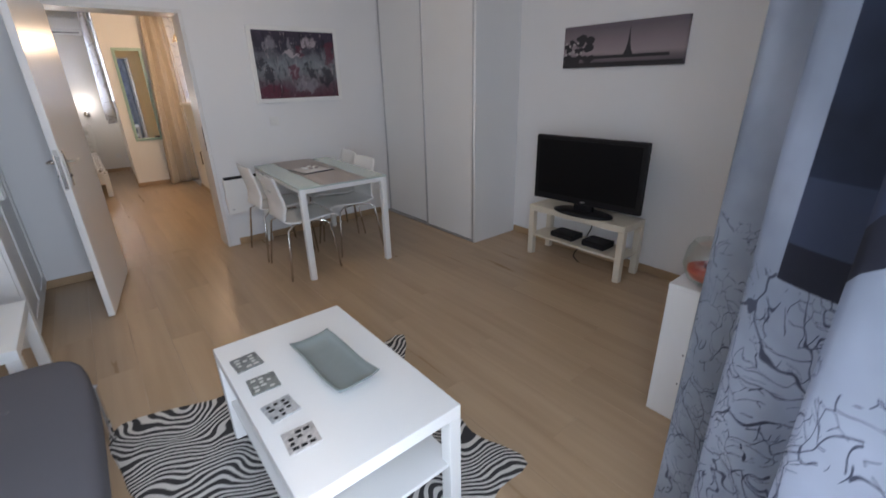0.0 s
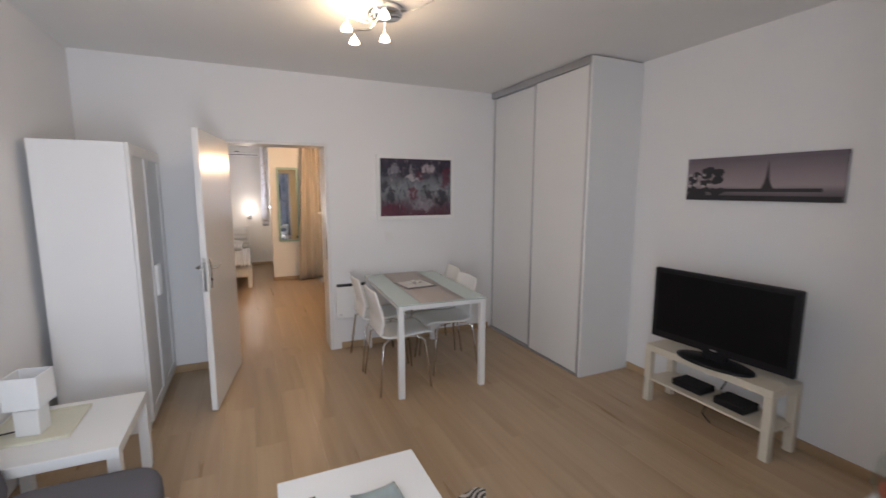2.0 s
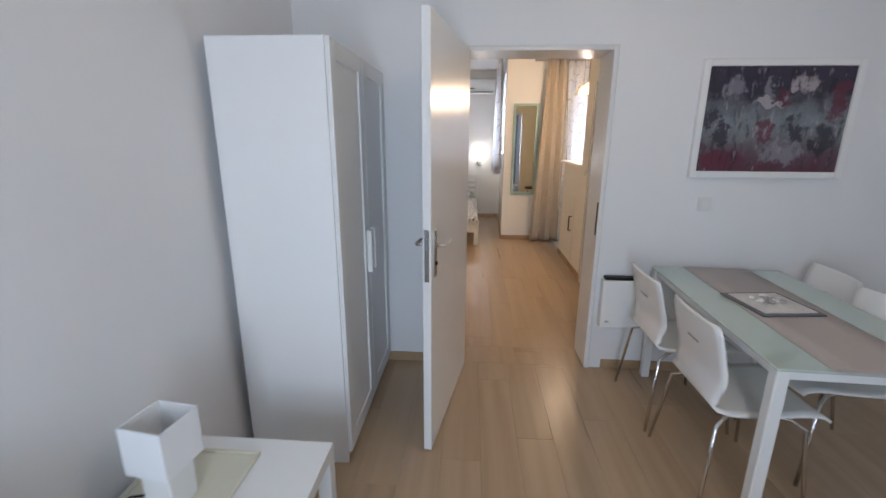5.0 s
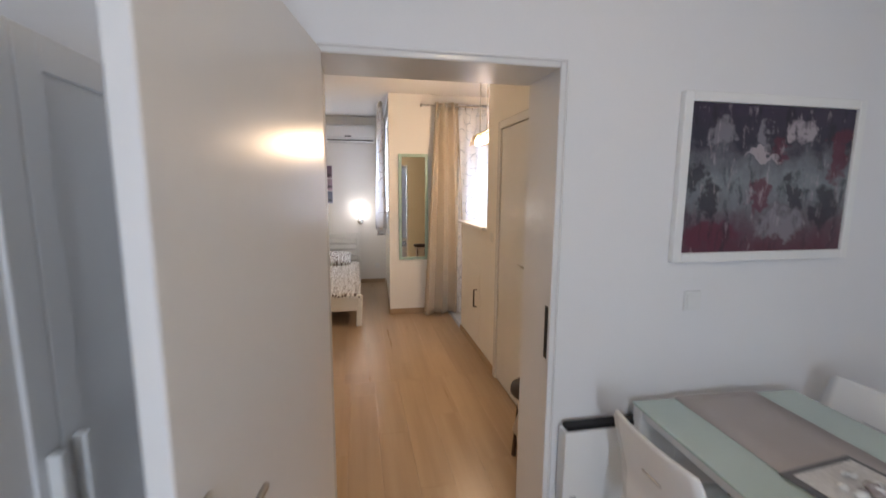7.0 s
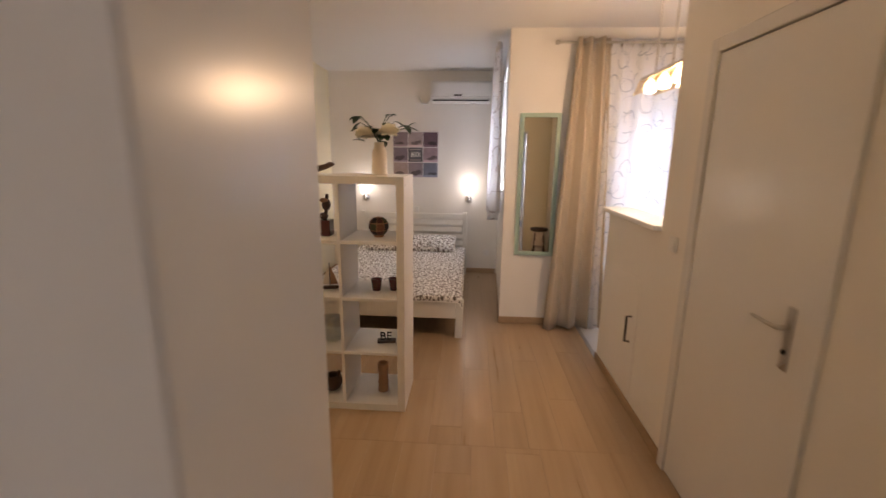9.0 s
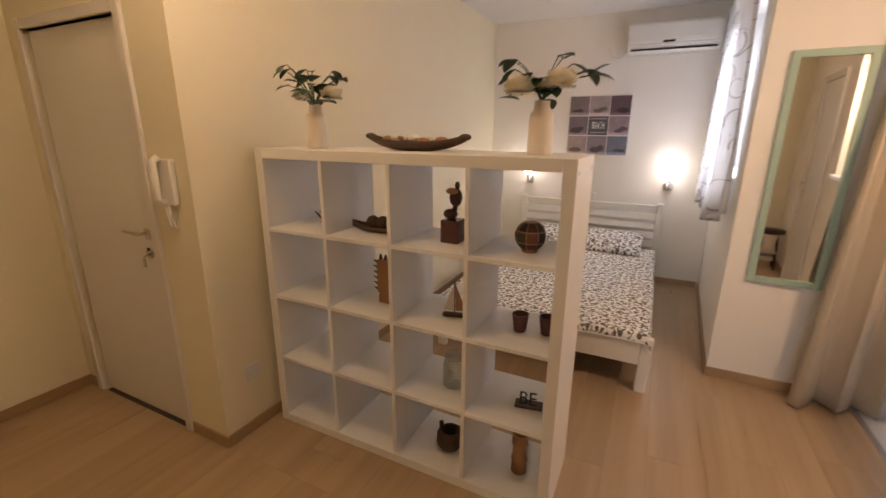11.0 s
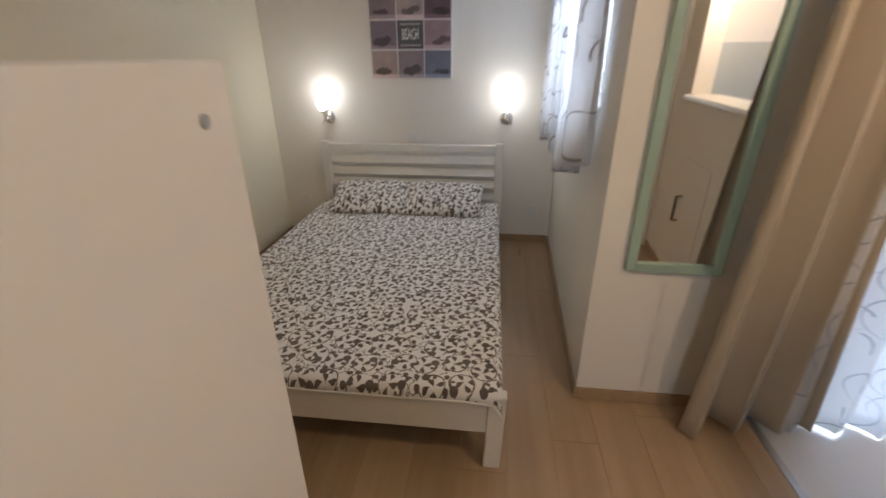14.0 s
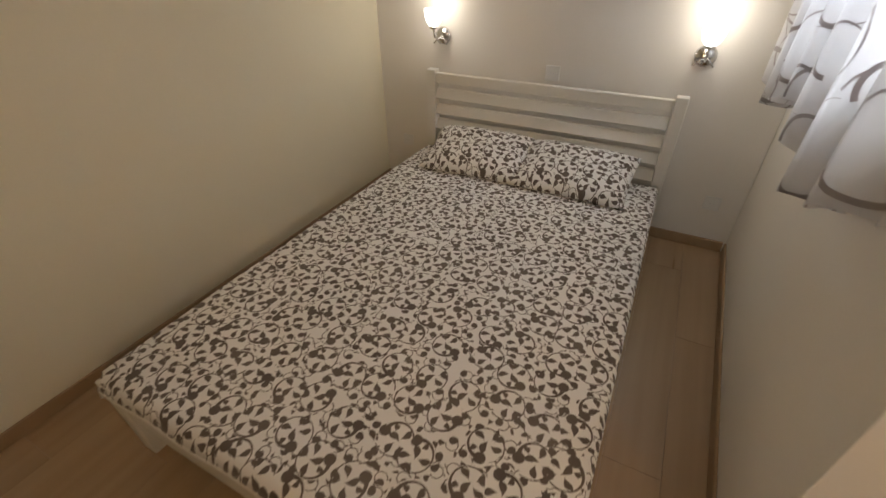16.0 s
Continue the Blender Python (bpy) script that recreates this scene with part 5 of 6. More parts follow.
def pillow(at, turn, w, d, h, lean):
    bm = bmesh.new()
    uvl = bm.loops.layers.uv.verify()

    def half(sign):
        def fn(u, v):
            x, y = u * 2 - 1, v * 2 - 1
            edge = max(0, (1 - abs(x) ** 3.2)) ** 0.6 * max(0, (1 - abs(y) ** 3.2)) ** 0.6
            pull = 1 - 0.05 * (1 - abs(x)) * abs(y) ** 3
            crease = 0.012 * noise.noise((x * 2.3 + at[0], y * 2.1, sign)) * edge
            return (x * w / 2 * (1 - 0.04 * (1 - abs(y)) * abs(x) ** 4), y * d / 2 * pull, sign * h / 2 * edge + crease)
        return fn
    sheet(bm, half(1), 26, 20, (w, d))
    sheet(bm, half(-1), 26, 20, (w, d))
    bmesh.ops.remove_doubles(bm, verts=bm.verts[:], dist=0.0005)
    bmesh.ops.transform(bm, matrix=pose(*at, lean, 0, turn), verts=bm.verts[:])
    return solid("pillow", bm, VINE, "plump pillow in the brown vine-leaf cover", "pillow", "pillows on the bed", smooth=True)


pillow((-0.735, 9.965, 0.472), 3, 0.61, 0.40, 0.15, 19)
pillow((-0.165, 9.955, 0.472), -2, 0.61, 0.40, 0.15, 19)

# wall lamps
for sx in (-1.13, 0.298):
    sc = thing("wall_lamp", "chrome wall lamp with a lit upright glass shade", "wall lamp", (sx, BY1, 1.035), group="lamps beside the headboard")
    bm = bmesh.new()
    lathe(bm, [(0, 0), (0.045, 0), (0.05, 0.006), (0.046, 0.018), (0.02, 0.028), (0, 0.03)], n=24, m=pose(0, -0.001, 0, 90))
    part("wall_plate", bm, CHROME, sc, smooth=True)
    bm = bmesh.new()
    tube(bm, [(0, -0.028, 0), (0, -0.08, -0.012), (0, -0.12, 0.01), (0, -0.13, 0.055)], 0.006, 8)
    part("arm", bm, CHROME, sc, smooth=True)
    bm = bmesh.new()
    tube(bm, [(-0.045, -0.05, -0.04), (-0.02, -0.04, -0.012), (0.0, -0.04, -0.002), (0.02, -0.04, -0.012), (0.045, -0.05, -0.04)], 0.004, 6)
    part("ornament", bm, CHROME, sc, smooth=True)
    bm = bmesh.new()
    lathe(bm, [(0.0, 0.05), (0.022, 0.052), (0.024, 0.066), (0.0, 0.066)], (0, -0.13, 0), 16)
    part("cup", bm, CHROME, sc, smooth=True)
    bm = bmesh.new()
    lathe(bm, [(0.022, 0.066), (0.040, 0.085), (0.050, 0.12), (0.052, 0.155), (0.049, 0.155), (0.046, 0.12), (0.036, 0.088), (0.0, 0.07)], (0, -0.13, 0), 22)
    shade = part("shade", bm, SHADE, sc, "lit frosted glass shade", smooth=True)
    shade.visible_shadow = False

# collage picture
cg = thing("collage_print", "beach photo collage on a square white canvas", "picture", (-0.743, BY1, 1.325))
part("canvas", boxes((0, -0.03, 0, 0.615, -0.001, 0.605), soft=0.002), plain("collage_white", (0.72, 0.70, 0.71), 0.6), cg)
tones = ((0.24, 0.19, 0.22), (0.40, 0.33, 0.34), (0.13, 0.08, 0.11), (0.20, 0.16, 0.21), (0.10, 0.10, 0.12), (0.34, 0.25, 0.29), (0.42, 0.33, 0.33), (0.28, 0.24, 0.28), (0.17, 0.19, 0.26))
for k, c in enumerate(tones):
    x, z = 0.008 + (k % 3) * 0.202, 0.605 - 0.008 - (k // 3) * 0.200
    tile = part("photo", boxes((x, -0.0318, z - 0.190, x + 0.195, -0.030, z)), plain("photo_print", c, 0.5, vary=0.35, grain=14), cg)
    dark = tuple(q * 0.4 for q in c)
    if k != 4:
        bm = bmesh.new()
        bmesh.ops.create_icosphere(bm, subdivisions=3, radius=1.0, matrix=Matrix.Translation((x + 0.085 + 0.02 * (k % 3), -0.0318, z - 0.145)) @ Matrix.Diagonal((0.062 + 0.008 * (k % 2), 0.0012, 0.016 + 0.006 * (k % 4), 1)))
        for v in bm.verts:
            v.co.z += 0.012 * noise.noise((v.co.x * 40, k, v.co.z * 40)) + (0.02 if v.co.x > x + 0.12 and k % 2 else 0)
        part("photo_foreground", bm, plain("photo_dark", dark, 0.5, vary=0.5, grain=20), tile)
        part("photo_horizon", boxes((x, -0.0324, z - 0.190, x + 0.195, -0.0318, z - 0.165)), plain("photo_pale", tuple(min(1, q * 1.7) for q in c), 0.5, vary=0.3, grain=20), tile)
    else:
        part("photo_border", boxes((x + 0.02, -0.0326, z - 0.03, x + 0.175, -0.0318, z - 0.02)), GLINT, tile)
        part("photo_border", boxes((x + 0.02, -0.0326, z - 0.17, x + 0.175, -0.0318, z - 0.16)), GLINT, tile)


def lettering(text, size, m, material, parent, name="lettering"):
    cu = bpy.data.curves.new("letters", "FONT")
    cu.body, cu.size, cu.extrude, cu.align_x, cu.align_y = text, size, 0.0006, "CENTER", "CENTER"
    tmp = new("letters", cu)
    me = bpy.data.meshes.new_from_object(tmp.evaluated_get(bpy.context.evaluated_depsgraph_get()))
    bpy.data.objects.remove(tmp)
    me.materials.clear()
    me.materials.append(material)
    me.transform(m)
    ob = new(name, me)
    ob.parent = parent
    return ob


lettering("BEACH", 0.066, pose(0.308, -0.0328, 0.302, 90, 0, 0) @ Matrix.Diagonal((0.62, 1.5, 1, 1)), WHITE, cg)

# mirror
mr = thing("wall_mirror", "tall mirror in a sage green frame", "mirror", (0.752, 8.414, 0.695), -2.2)
MW, MH, MF = 0.362, 1.30, 0.038
part("mirror_frame", boxes((0, -0.024, 0, MF, -0.001, MH), (MW - MF, -0.024, 0, MW, -0.001, MH), (MF, -0.024, 0, MW - MF, -0.001, MF), (MF, -0.024, MH - MF, MW - MF, -0.001, MH), soft=0.003), GREENFRAME, mr)
part("mirror_glass", boxes((MF, -0.010, MF, MW - MF, -0.004, MH - MF)), MIRROR, mr)

# air conditioner
ac = thing("air_conditioner", "white wall-mounted air conditioner above the bed", "air conditioner", (-0.22, BY1, 2.29))
bm = bmesh.new()
prof = [(-0.001, 0), (-0.13, 0.0), (-0.185, 0.05), (-0.20, 0.10), (-0.195, 0.235), (-0.165, 0.26), (-0.001, 0.26)]
a = [bm.verts.new((0.0, y, z)) for y, z in prof]
b = [bm.verts.new((0.77, y, z)) for y, z in prof]
for i in range(len(prof)):
    j = (i + 1) % len(prof)
    bm.faces.new((a[i], a[j], b[j], b[i]))
bm.faces.new(a)
bm.faces.new(b[::-1])
bmesh.ops.bevel(bm, geom=bm.edges[:], offset=0.008, segments=2, affect="EDGES")
part("casing", bm, PLATE, ac)
part("louvre", boxes((0.03, -0.182, 0.018, 0.74, -0.150, 0.030), soft=0.002), BLACK, ac, "dark air outlet slot")
part("display", boxes((0.30, -0.2015, 0.075, 0.40, -0.196, 0.092)), BLACK, ac)
part("panel_line", boxes((0.01, -0.2010, 0.066, 0.76, -0.1965, 0.070)), ALU, ac)
bm = bmesh.new()
tube(bm, [(0.0, -0.05, 0.06), (-0.06, -0.04, -0.01), (-0.13, -0.03, 0.0), (-0.16, -0.02, 0.06), (-0.17, -0.012, 0.09)], 0.011, 8)
part("hose", bm, PLATE, ac, smooth=True)


# ---- open shelf with its ornaments ----
sh = thing("cube_shelf", "white open cube shelf dividing the room", "shelf", (-1.545, 6.808, 0))
SW, SD, SHH, ST, SI = 1.488, 0.392, 1.485, 0.046, 0.018
part("top_board", boxes((ST, 0, SHH - ST, SW - ST, SD, SHH), soft=0.0015), MELA, sh)
part("bottom_board", boxes((ST, 0, 0, SW - ST, SD, ST), soft=0.0015), MELA, sh)
part("side_board", boxes((0, 0, 0, ST, SD, SHH), soft=0.0015), MELA, sh)
part("side_board", boxes((SW - ST, 0, 0, SW, SD, SHH), soft=0.0015), MELA, sh)
for y in (0.045, SD - 0.045):
    bm = bmesh.new()
    tube(bm, [(SW - 0.001, y, SHH - 0.05), (SW + 0.0015, y, SHH - 0.05)], 0.007, 12)
    part("screw_cap", bm, ALU, sh, "grey screw cap")
CELLW, CELLH = (SW - 2 * ST - 3 * SI) / 4, (SHH - 2 * ST - 3 * SI) / 4
for i in range(1, 4):
    x = ST + i * CELLW + (i - 1) * SI
    part("divider", boxes((x, 0.003, ST, x + SI, SD - 0.003, SHH - ST), soft=0.001), MELA, sh)
for i in range(4):
    for k in range(1, 4):
        x, z = ST + i * (CELLW + SI), ST + k * CELLH + (k - 1) * SI
        part("shelf_board", boxes((x, 0.003, z, x + CELLW, SD - 0.003, z + SI), soft=0.001), MELA, sh)


def cell(col, row, fx=0.5, fy=0.45):
    """The floor of a shelf cell: column from the wall, row from the bottom."""
    return (-1.545 + ST + col * (CELLW + SI) + fx * CELLW, 6.808 + fy * SD, ST + row * (CELLH + SI))


DARKWOOD = wood("dark_carved_wood", (0.035, 0.018, 0.012), (0.10, 0.05, 0.03), 0.5, 2)
WARMWOOD = wood("warm_carved_wood", (0.28, 0.13, 0.06), (0.45, 0.25, 0.13), 0.5, 2)
MAROON = plain("maroon_glaze", (0.085, 0.018, 0.022), 0.25, vary=0.1, coat=0.4)
PORCELAIN = plain("cream_porcelain", (0.75, 0.68, 0.60), 0.3, vary=0.04)
LEAF = plain("dark_green_leaf", (0.03, 0.07, 0.028), 0.5, vary=0.4, grain=60)
PETAL = plain("ivory_petal", (0.88, 0.84, 0.70), 0.7, vary=0.06)


def vase_of_roses(at, turn, blooms, seed):
    ob = thing("flower_vase", "cream vase with ivory artificial roses and dark leaves", "vase", at, turn, "vases on the shelf top")
    bm = bmesh.new()
    lathe(bm, [(0.0, 0.0), (0.045, 0.0), (0.047, 0.01), (0.045, 0.13), (0.042, 0.15), (0.030, 0.16), (0.028, 0.195), (0.024, 0.195), (0.025, 0.16), (0.0, 0.15)], n=24)
    part("vase", bm, PORCELAIN, ob, smooth=True)
    rnd = random.Random(seed)
    for k, (x, y, z, s) in enumerate(blooms):
        bm = bmesh.new()
        tube(bm, [(0, 0, 0.18), (x * 0.3, y * 0.3, 0.24), (x * 0.9, y * 0.9, z - 0.02)], 0.003, 6)
        st = part("stem", bm, LEAF, ob, smooth=True)
        bm = bmesh.new()
        c = Vector((x, y, z))
        for j in range(96):
            up = 1 - 1.62 * (j + 0.5) / 96
            lon = j * 2.39996 + rnd.uniform(-0.2, 0.2)
            flat = math.sqrt(max(0.0, 1 - up * up))
            out = Vector((flat * math.cos(lon), flat * math.sin(lon), up * 0.82))
            side = out.cross(Vector((0.02, 0.01, 1))).normalized()
            rise = side.cross(out).normalized()
            reach = s * rnd.uniform(0.80, 1.05) * (0.80 + 0.20 * flat)
            size, tilt = s * rnd.uniform(0.28, 0.38), rnd.uniform(0.35, 0.85)
            rows = []
            for q in range(4):
                f = q / 3
                w = size * (0.55, 0.95, 1.0, 0.55)[q]
                mid = c + out * (reach * (0.42 + 0.58 * f ** 0.6)) + rise * (size * (f * 1.5 - 0.5) * (1 - tilt))
                rows.append([bm.verts.new(mid + side * (w * e) - out * (0.22 * size * e * e) + rise * (0.10 * size * rnd.uniform(-1, 1) * f)) for e in (-1, -0.35, 0.35, 1)])
            for p, q in zip(rows, rows[1:]):
                for e in range(3):
                    bm.faces.new((p[e], p[e + 1], q[e + 1], q[e]))
        part("rose", bm, PETAL, ob, "ivory rose bloom", smooth=True)
    for j in range(34):
        a = rnd.uniform(0, 6.28)
        spray = j >= 20
        r = rnd.uniform(0.09, 0.17) if spray else rnd.uniform(0.02, 0.10)
        z = rnd.uniform(0.27, 0.36) if spray else rnd.uniform(0.19, 0.29)
        if spray:
            a = (0.2, 2.9, 1.2)[j % 3] + rnd.uniform(-0.2, 0.2)
        c = Vector((r * math.cos(a), r * math.sin(a) * 0.7, z))
        d = Vector((math.cos(a + rnd.uniform(-0.9, 0.9)), math.sin(a), rnd.uniform(-0.5, 0.6))).normalized()
        side = d.cross(Vector((0, 0, 1))).normalized()
        nrm = side.cross(d)
        ln, wd_ = rnd.uniform(0.055, 0.085), rnd.uniform(0.021, 0.031)
        bm = bmesh.new()
        rows = []
        for q in range(6):
            f = q / 5
            w = wd_ * math.sin(math.pi * min(1, 0.06 + f * 0.94)) ** 0.8
            mid = c + d * ln * f - nrm * 0.25 * ln * f * f
            rows.append([bm.verts.new(mid + side * w * e + nrm * 0.25 * abs(e) * w) for e in (-1, 0, 1)])
        for p, q in zip(rows, rows[1:]):
            for e in range(2):
                bm.faces.new((p[e], p[e + 1], q[e + 1], q[e]))
        part("leaf", bm, LEAF, ob, smooth=True)
        if spray:
            bm = bmesh.new()
            tube(bm, [(0, 0, 0.2), c * 0.6 + Vector((0, 0, 0.1)), c], 0.002, 5)
            part("twig", bm, LEAF, ob)
    return ob


vase_of_roses((-0.236, 7.005, SHH), 5, [(-0.080, -0.045, 0.236, 0.066), (0.068, -0.050, 0.254, 0.066), (0.0, 0.065, 0.240, 0.054)], 3)
vase_of_roses((-1.28, 6.95, SHH), 80, [(0.055, -0.055, 0.240, 0.058), (-0.02, 0.06, 0.236, 0.052)], 5)

# carved boat dish
bo = thing("boat_dish", "dark carved wooden boat dish full of shells", "dish", (-0.775, 7.0, SHH))
bm = bmesh.new()


def hull(u, v):
    x = u * 2 - 1
    half = 0.055 * (1 - abs(x) ** 2.2) + 0.006
    a = (v - 0.5) * math.pi
    keel = 0.045 * abs(x) ** 2.5
    return (x * 0.235, math.sin(a) * half, 0.004 + keel + (1 - math.cos(a)) * 0.045 * (1 - 0.5 * abs(x)))


sheet(bm, hull, 30, 12, (0.5, 0.1), 0.006)
part("hull", bm, DARKWOOD, bo, smooth=True)
for sx in (-1, 1):
    bm = bmesh.new()
    bmesh.ops.create_icosphere(bm, subdivisions=2, radius=0.018, matrix=Matrix.Translation((sx * 0.232, 0, 0.060)) @ Matrix.Diagonal((1.6, 0.8, 0.8, 1)))
    part("prow", bm, DARKWOOD, bo, smooth=True)
rnd = random.Random(12)
for k in range(22):
    x = rnd.uniform(-0.14, 0.14)
    bm = bmesh.new()
    bmesh.ops.create_icosphere(bm, subdivisions=2, radius=rnd.uniform(0.013, 0.022), matrix=Matrix.Translation((x, rnd.uniform(-0.03, 0.03), 0.042 + rnd.uniform(0, 0.012))) @ Matrix.Diagonal((1.4, 1, 0.7, 1)))
    part("shell", bm, (PORCELAIN, WARMWOOD, PETAL)[k % 3], bo, smooth=True)


def ball(bm, c, r, s=(1, 1, 1), sub=2):
    bmesh.ops.create_icosphere(bm, subdivisions=sub, radius=r, matrix=Matrix.Translation(c) @ Matrix.Diagonal((*s, 1)))


def cup(label, at, r=0.033, h=0.075, material=MAROON):
    ob = thing("cup", label, "cup", at, group="small cups on the shelf")
    bm = bmesh.new()
    lathe(bm, [(0, 0), (r * 0.72, 0), (r * 0.75, 0.004), (r, h), (r * 0.92, h), (r * 0.68, 0.008), (0, 0.008)], n=20)
    part("body", bm, material, ob, smooth=True)
    return ob


# top row
c0 = thing("carved_hand_dish", "dark carved fan-shaped ornament", "ornament", cell(0, 3, 0.70), 20)
for k in range(6):
    bm = bmesh.new()
    a = -0.9 + k * 0.36
    tube(bm, [(0, 0, 0.006), (0.045 * math.sin(a), 0, 0.03), (0.10 * math.sin(a), 0.01, 0.055 + 0.025 * math.cos(a))], 0.010, 8, 0.004)
    part("prong", bm, DARKWOOD, c0, smooth=True)
bm = bmesh.new()
ball(bm, (0, 0, 0.022), 0.03, (1.6, 1, 0.7))
part("body", bm, DARKWOOD, c0, smooth=True)
c1 = thing("carved_pod", "dark carved pod with round nuts", "ornament", cell(1, 3, 0.55), 5)
bm = bmesh.new()
sheet(bm, lambda u, v: ((u * 2 - 1) * 0.15, math.sin((v - 0.5) * math.pi) * 0.045 * (1 - abs(u * 2 - 1) ** 2) , 0.004 + (1 - math.cos((v - 0.5) * math.pi)) * 0.028 + 0.02 * abs(u * 2 - 1) ** 3), 20, 8, (0.3, 0.1), 0.005)
part("pod", bm, DARKWOOD, c1, smooth=True)
for k in range(4):
    bm = bmesh.new()
    ball(bm, (-0.04 + 0.052 * k, 0, 0.048), 0.032)
    part("nut", bm, DARKWOOD, c1, smooth=True)
c2 = thing("carved_bust", "small carved figure on a dark block", "ornament", cell(2, 3, 0.62))
part("block", boxes((-0.042, -0.042, 0, 0.042, 0.042, 0.10), soft=0.004), MAROON, c2)
bm = bmesh.new()
ball(bm, (-0.012, 0, 0.122), 0.028, (1.2, 1, 0.8))
ball(bm, (0.012, 0, 0.195), 0.030, (0.95, 0.95, 1.4))
tube(bm, [(0, 0, 0.10), (0.01, 0, 0.16)], 0.012, 8)
ball(bm, (0.018, 0, 0.245), 0.014, (0.8, 0.8, 1.3))
part("figure", bm, DARKWOOD, c2, smooth=True)
bm = bmesh.new()
ball(bm, (0.002, -0.018, 0.222), 0.022, (1.3, 0.6, 0.7))
part("headpiece", bm, WARMWOOD, c2, smooth=True)
c3 = thing("patchwork_ball", "round box of brown and green patches", "ornament", cell(3, 3, 0.58))
PATCH = [plain("patch", c, 0.5, vary=0.15) for c in ((0.16, 0.06, 0.03), (0.055, 0.06, 0.025), (0.09, 0.03, 0.025), (0.03, 0.02, 0.02))]
R, CZ = 0.062, 0.066
for k in range(8):
    for lat in range(3):
        bm = bmesh.new()
        t0, t1 = math.radians((-62, -20, 22)[lat] + 1.5), math.radians((-22, 20, 64)[lat] - 1.5)
        p0, p1 = 2 * math.pi * k / 8 + 0.03, 2 * math.pi * (k + 1) / 8 - 0.03
        sheet(bm, lambda u, v: (R * math.cos(t0 + (t1 - t0) * v) * math.cos(p0 + (p1 - p0) * u), R * math.cos(t0 + (t1 - t0) * v) * math.sin(p0 + (p1 - p0) * u), CZ + R * math.sin(t0 + (t1 - t0) * v)), 4, 4)
        part("patch", bm, PATCH[(k * 3 + lat * 2) % 4], c3, smooth=True)
bm = bmesh.new()
ball(bm, (0, 0, CZ), R - 0.0015, sub=3)
part("core", bm, WARMWOOD, c3, smooth=True)
bm = bmesh.new()
lathe(bm, [(0, 0), (0.03, 0), (0.034, 0.012), (0, 0.012)], n=18)
part("foot", bm, WARMWOOD, c3)

# second row
cup("dark red glazed cup on the shelf", cell(0, 2, 0.72), 0.033, 0.07)
m1 = thing("carved_mask", "tall brown carved mask with jagged edge", "ornament", cell(1, 2, 0.66))
bm = boxes((-0.05, -0.02, 0, 0.05, 0.02, 0.05), (-0.058, -0.018, 0.05, 0.058, 0.018, 0.22), soft=0.008, segments=2)
part("face", bm, WARMWOOD, m1)
for k in range(6):
    bm = bmesh.new()
    tube(bm, [(-0.05, 0, 0.06 + k * 0.028), (-0.085, 0, 0.072 + k * 0.028)], 0.010, 6, 0.002)
    part("spike", bm, DARKWOOD, m1)
for k in range(4):
    bm = bmesh.new()
    tube(bm, [(-0.04 + k * 0.027, 0, 0.215), (-0.042 + k * 0.028, 0, 0.245)], 0.011, 6, 0.004)
    part("crest", bm, DARKWOOD, m1)
m2 = thing("sail_boat", "small wooden model sailing boat", "ornament", cell(2, 2, 0.66), 15)
part("hull", boxes((-0.055, -0.014, 0, 0.055, 0.014, 0.020), soft=0.006), DARKWOOD, m2)
bm = bmesh.new()
tube(bm, [(0.0, 0, 0.02), (0.0, 0, 0.17)], 0.003, 6)
part("mast", bm, DARKWOOD, m2)
for sx, mat_ in ((-1, PORCELAIN), (1, WARMWOOD)):
    bm = bmesh.new()
    v = [bm.verts.new(p) for p in ((sx * 0.004, 0.002, 0.03), (sx * 0.052, 0.008, 0.03), (sx * 0.004, 0.002, 0.155))]
    w = [bm.verts.new((p.co.x, p.co.y - 0.002, p.co.z)) for p in v]
    bm.faces.new(v), bm.faces.new(w[::-1])
    for i in range(3):
        bm.faces.new((v[i], v[(i + 1) % 3], w[(i + 1) % 3], w[i]))
    part("sail", bm, mat_, m2)
cup("maroon glazed cup on the shelf", cell(3, 2, 0.52, 0.45), 0.036, 0.078)
cup("maroon glazed cup on the shelf", cell(3, 2, 0.85, 0.5), 0.036, 0.078)

# third row
j0 = thing("small_jar", "small pale jar with a dark lid", "jar", cell(0, 1, 0.86))
bm = bmesh.new()
lathe(bm, [(0, 0), (0.03, 0), (0.034, 0.03), (0.028, 0.06), (0, 0.06)], n=18)
part("body", bm, PORCELAIN, j0, smooth=True)
bm = bmesh.new()
lathe(bm, [(0, 0.06), (0.028, 0.06), (0.024, 0.075), (0, 0.08)], n=18)
part("lid", bm, DARKWOOD, j0, smooth=True)
j1 = thing("owl_figure", "small brown and cream stacked ornament", "ornament", cell(1, 1, 0.80))
bm = bmesh.new()
ball(bm, (0, 0, 0.045), 0.045, (0.95, 0.8, 1))
part("body", bm, DARKWOOD, j1, smooth=True)
bm = bmesh.new()
ball(bm, (0, 0, 0.105), 0.030, (1.1, 0.9, 0.9))
ball(bm, (0.0, 0, 0.150), 0.020, (1.2, 1, 1))
part("head", bm, WARMWOOD, j1, smooth=True)
j2 = thing("glass_jar", "empty clear glass storage jar", "jar", cell(2, 1, 0.68))
bm = bmesh.new()
lathe(bm, [(0.0, 0.0), (0.052, 0.0), (0.056, 0.006), (0.056, 0.12), (0.046, 0.14), (0.046, 0.15), (0.043, 0.15), (0.043, 0.138), (0.053, 0.118), (0.053, 0.008), (0, 0.006)], n=26)
part("body", bm, thin_glass("jar_glass", (0.92, 0.94, 0.93), 0.2), j2, smooth=True)
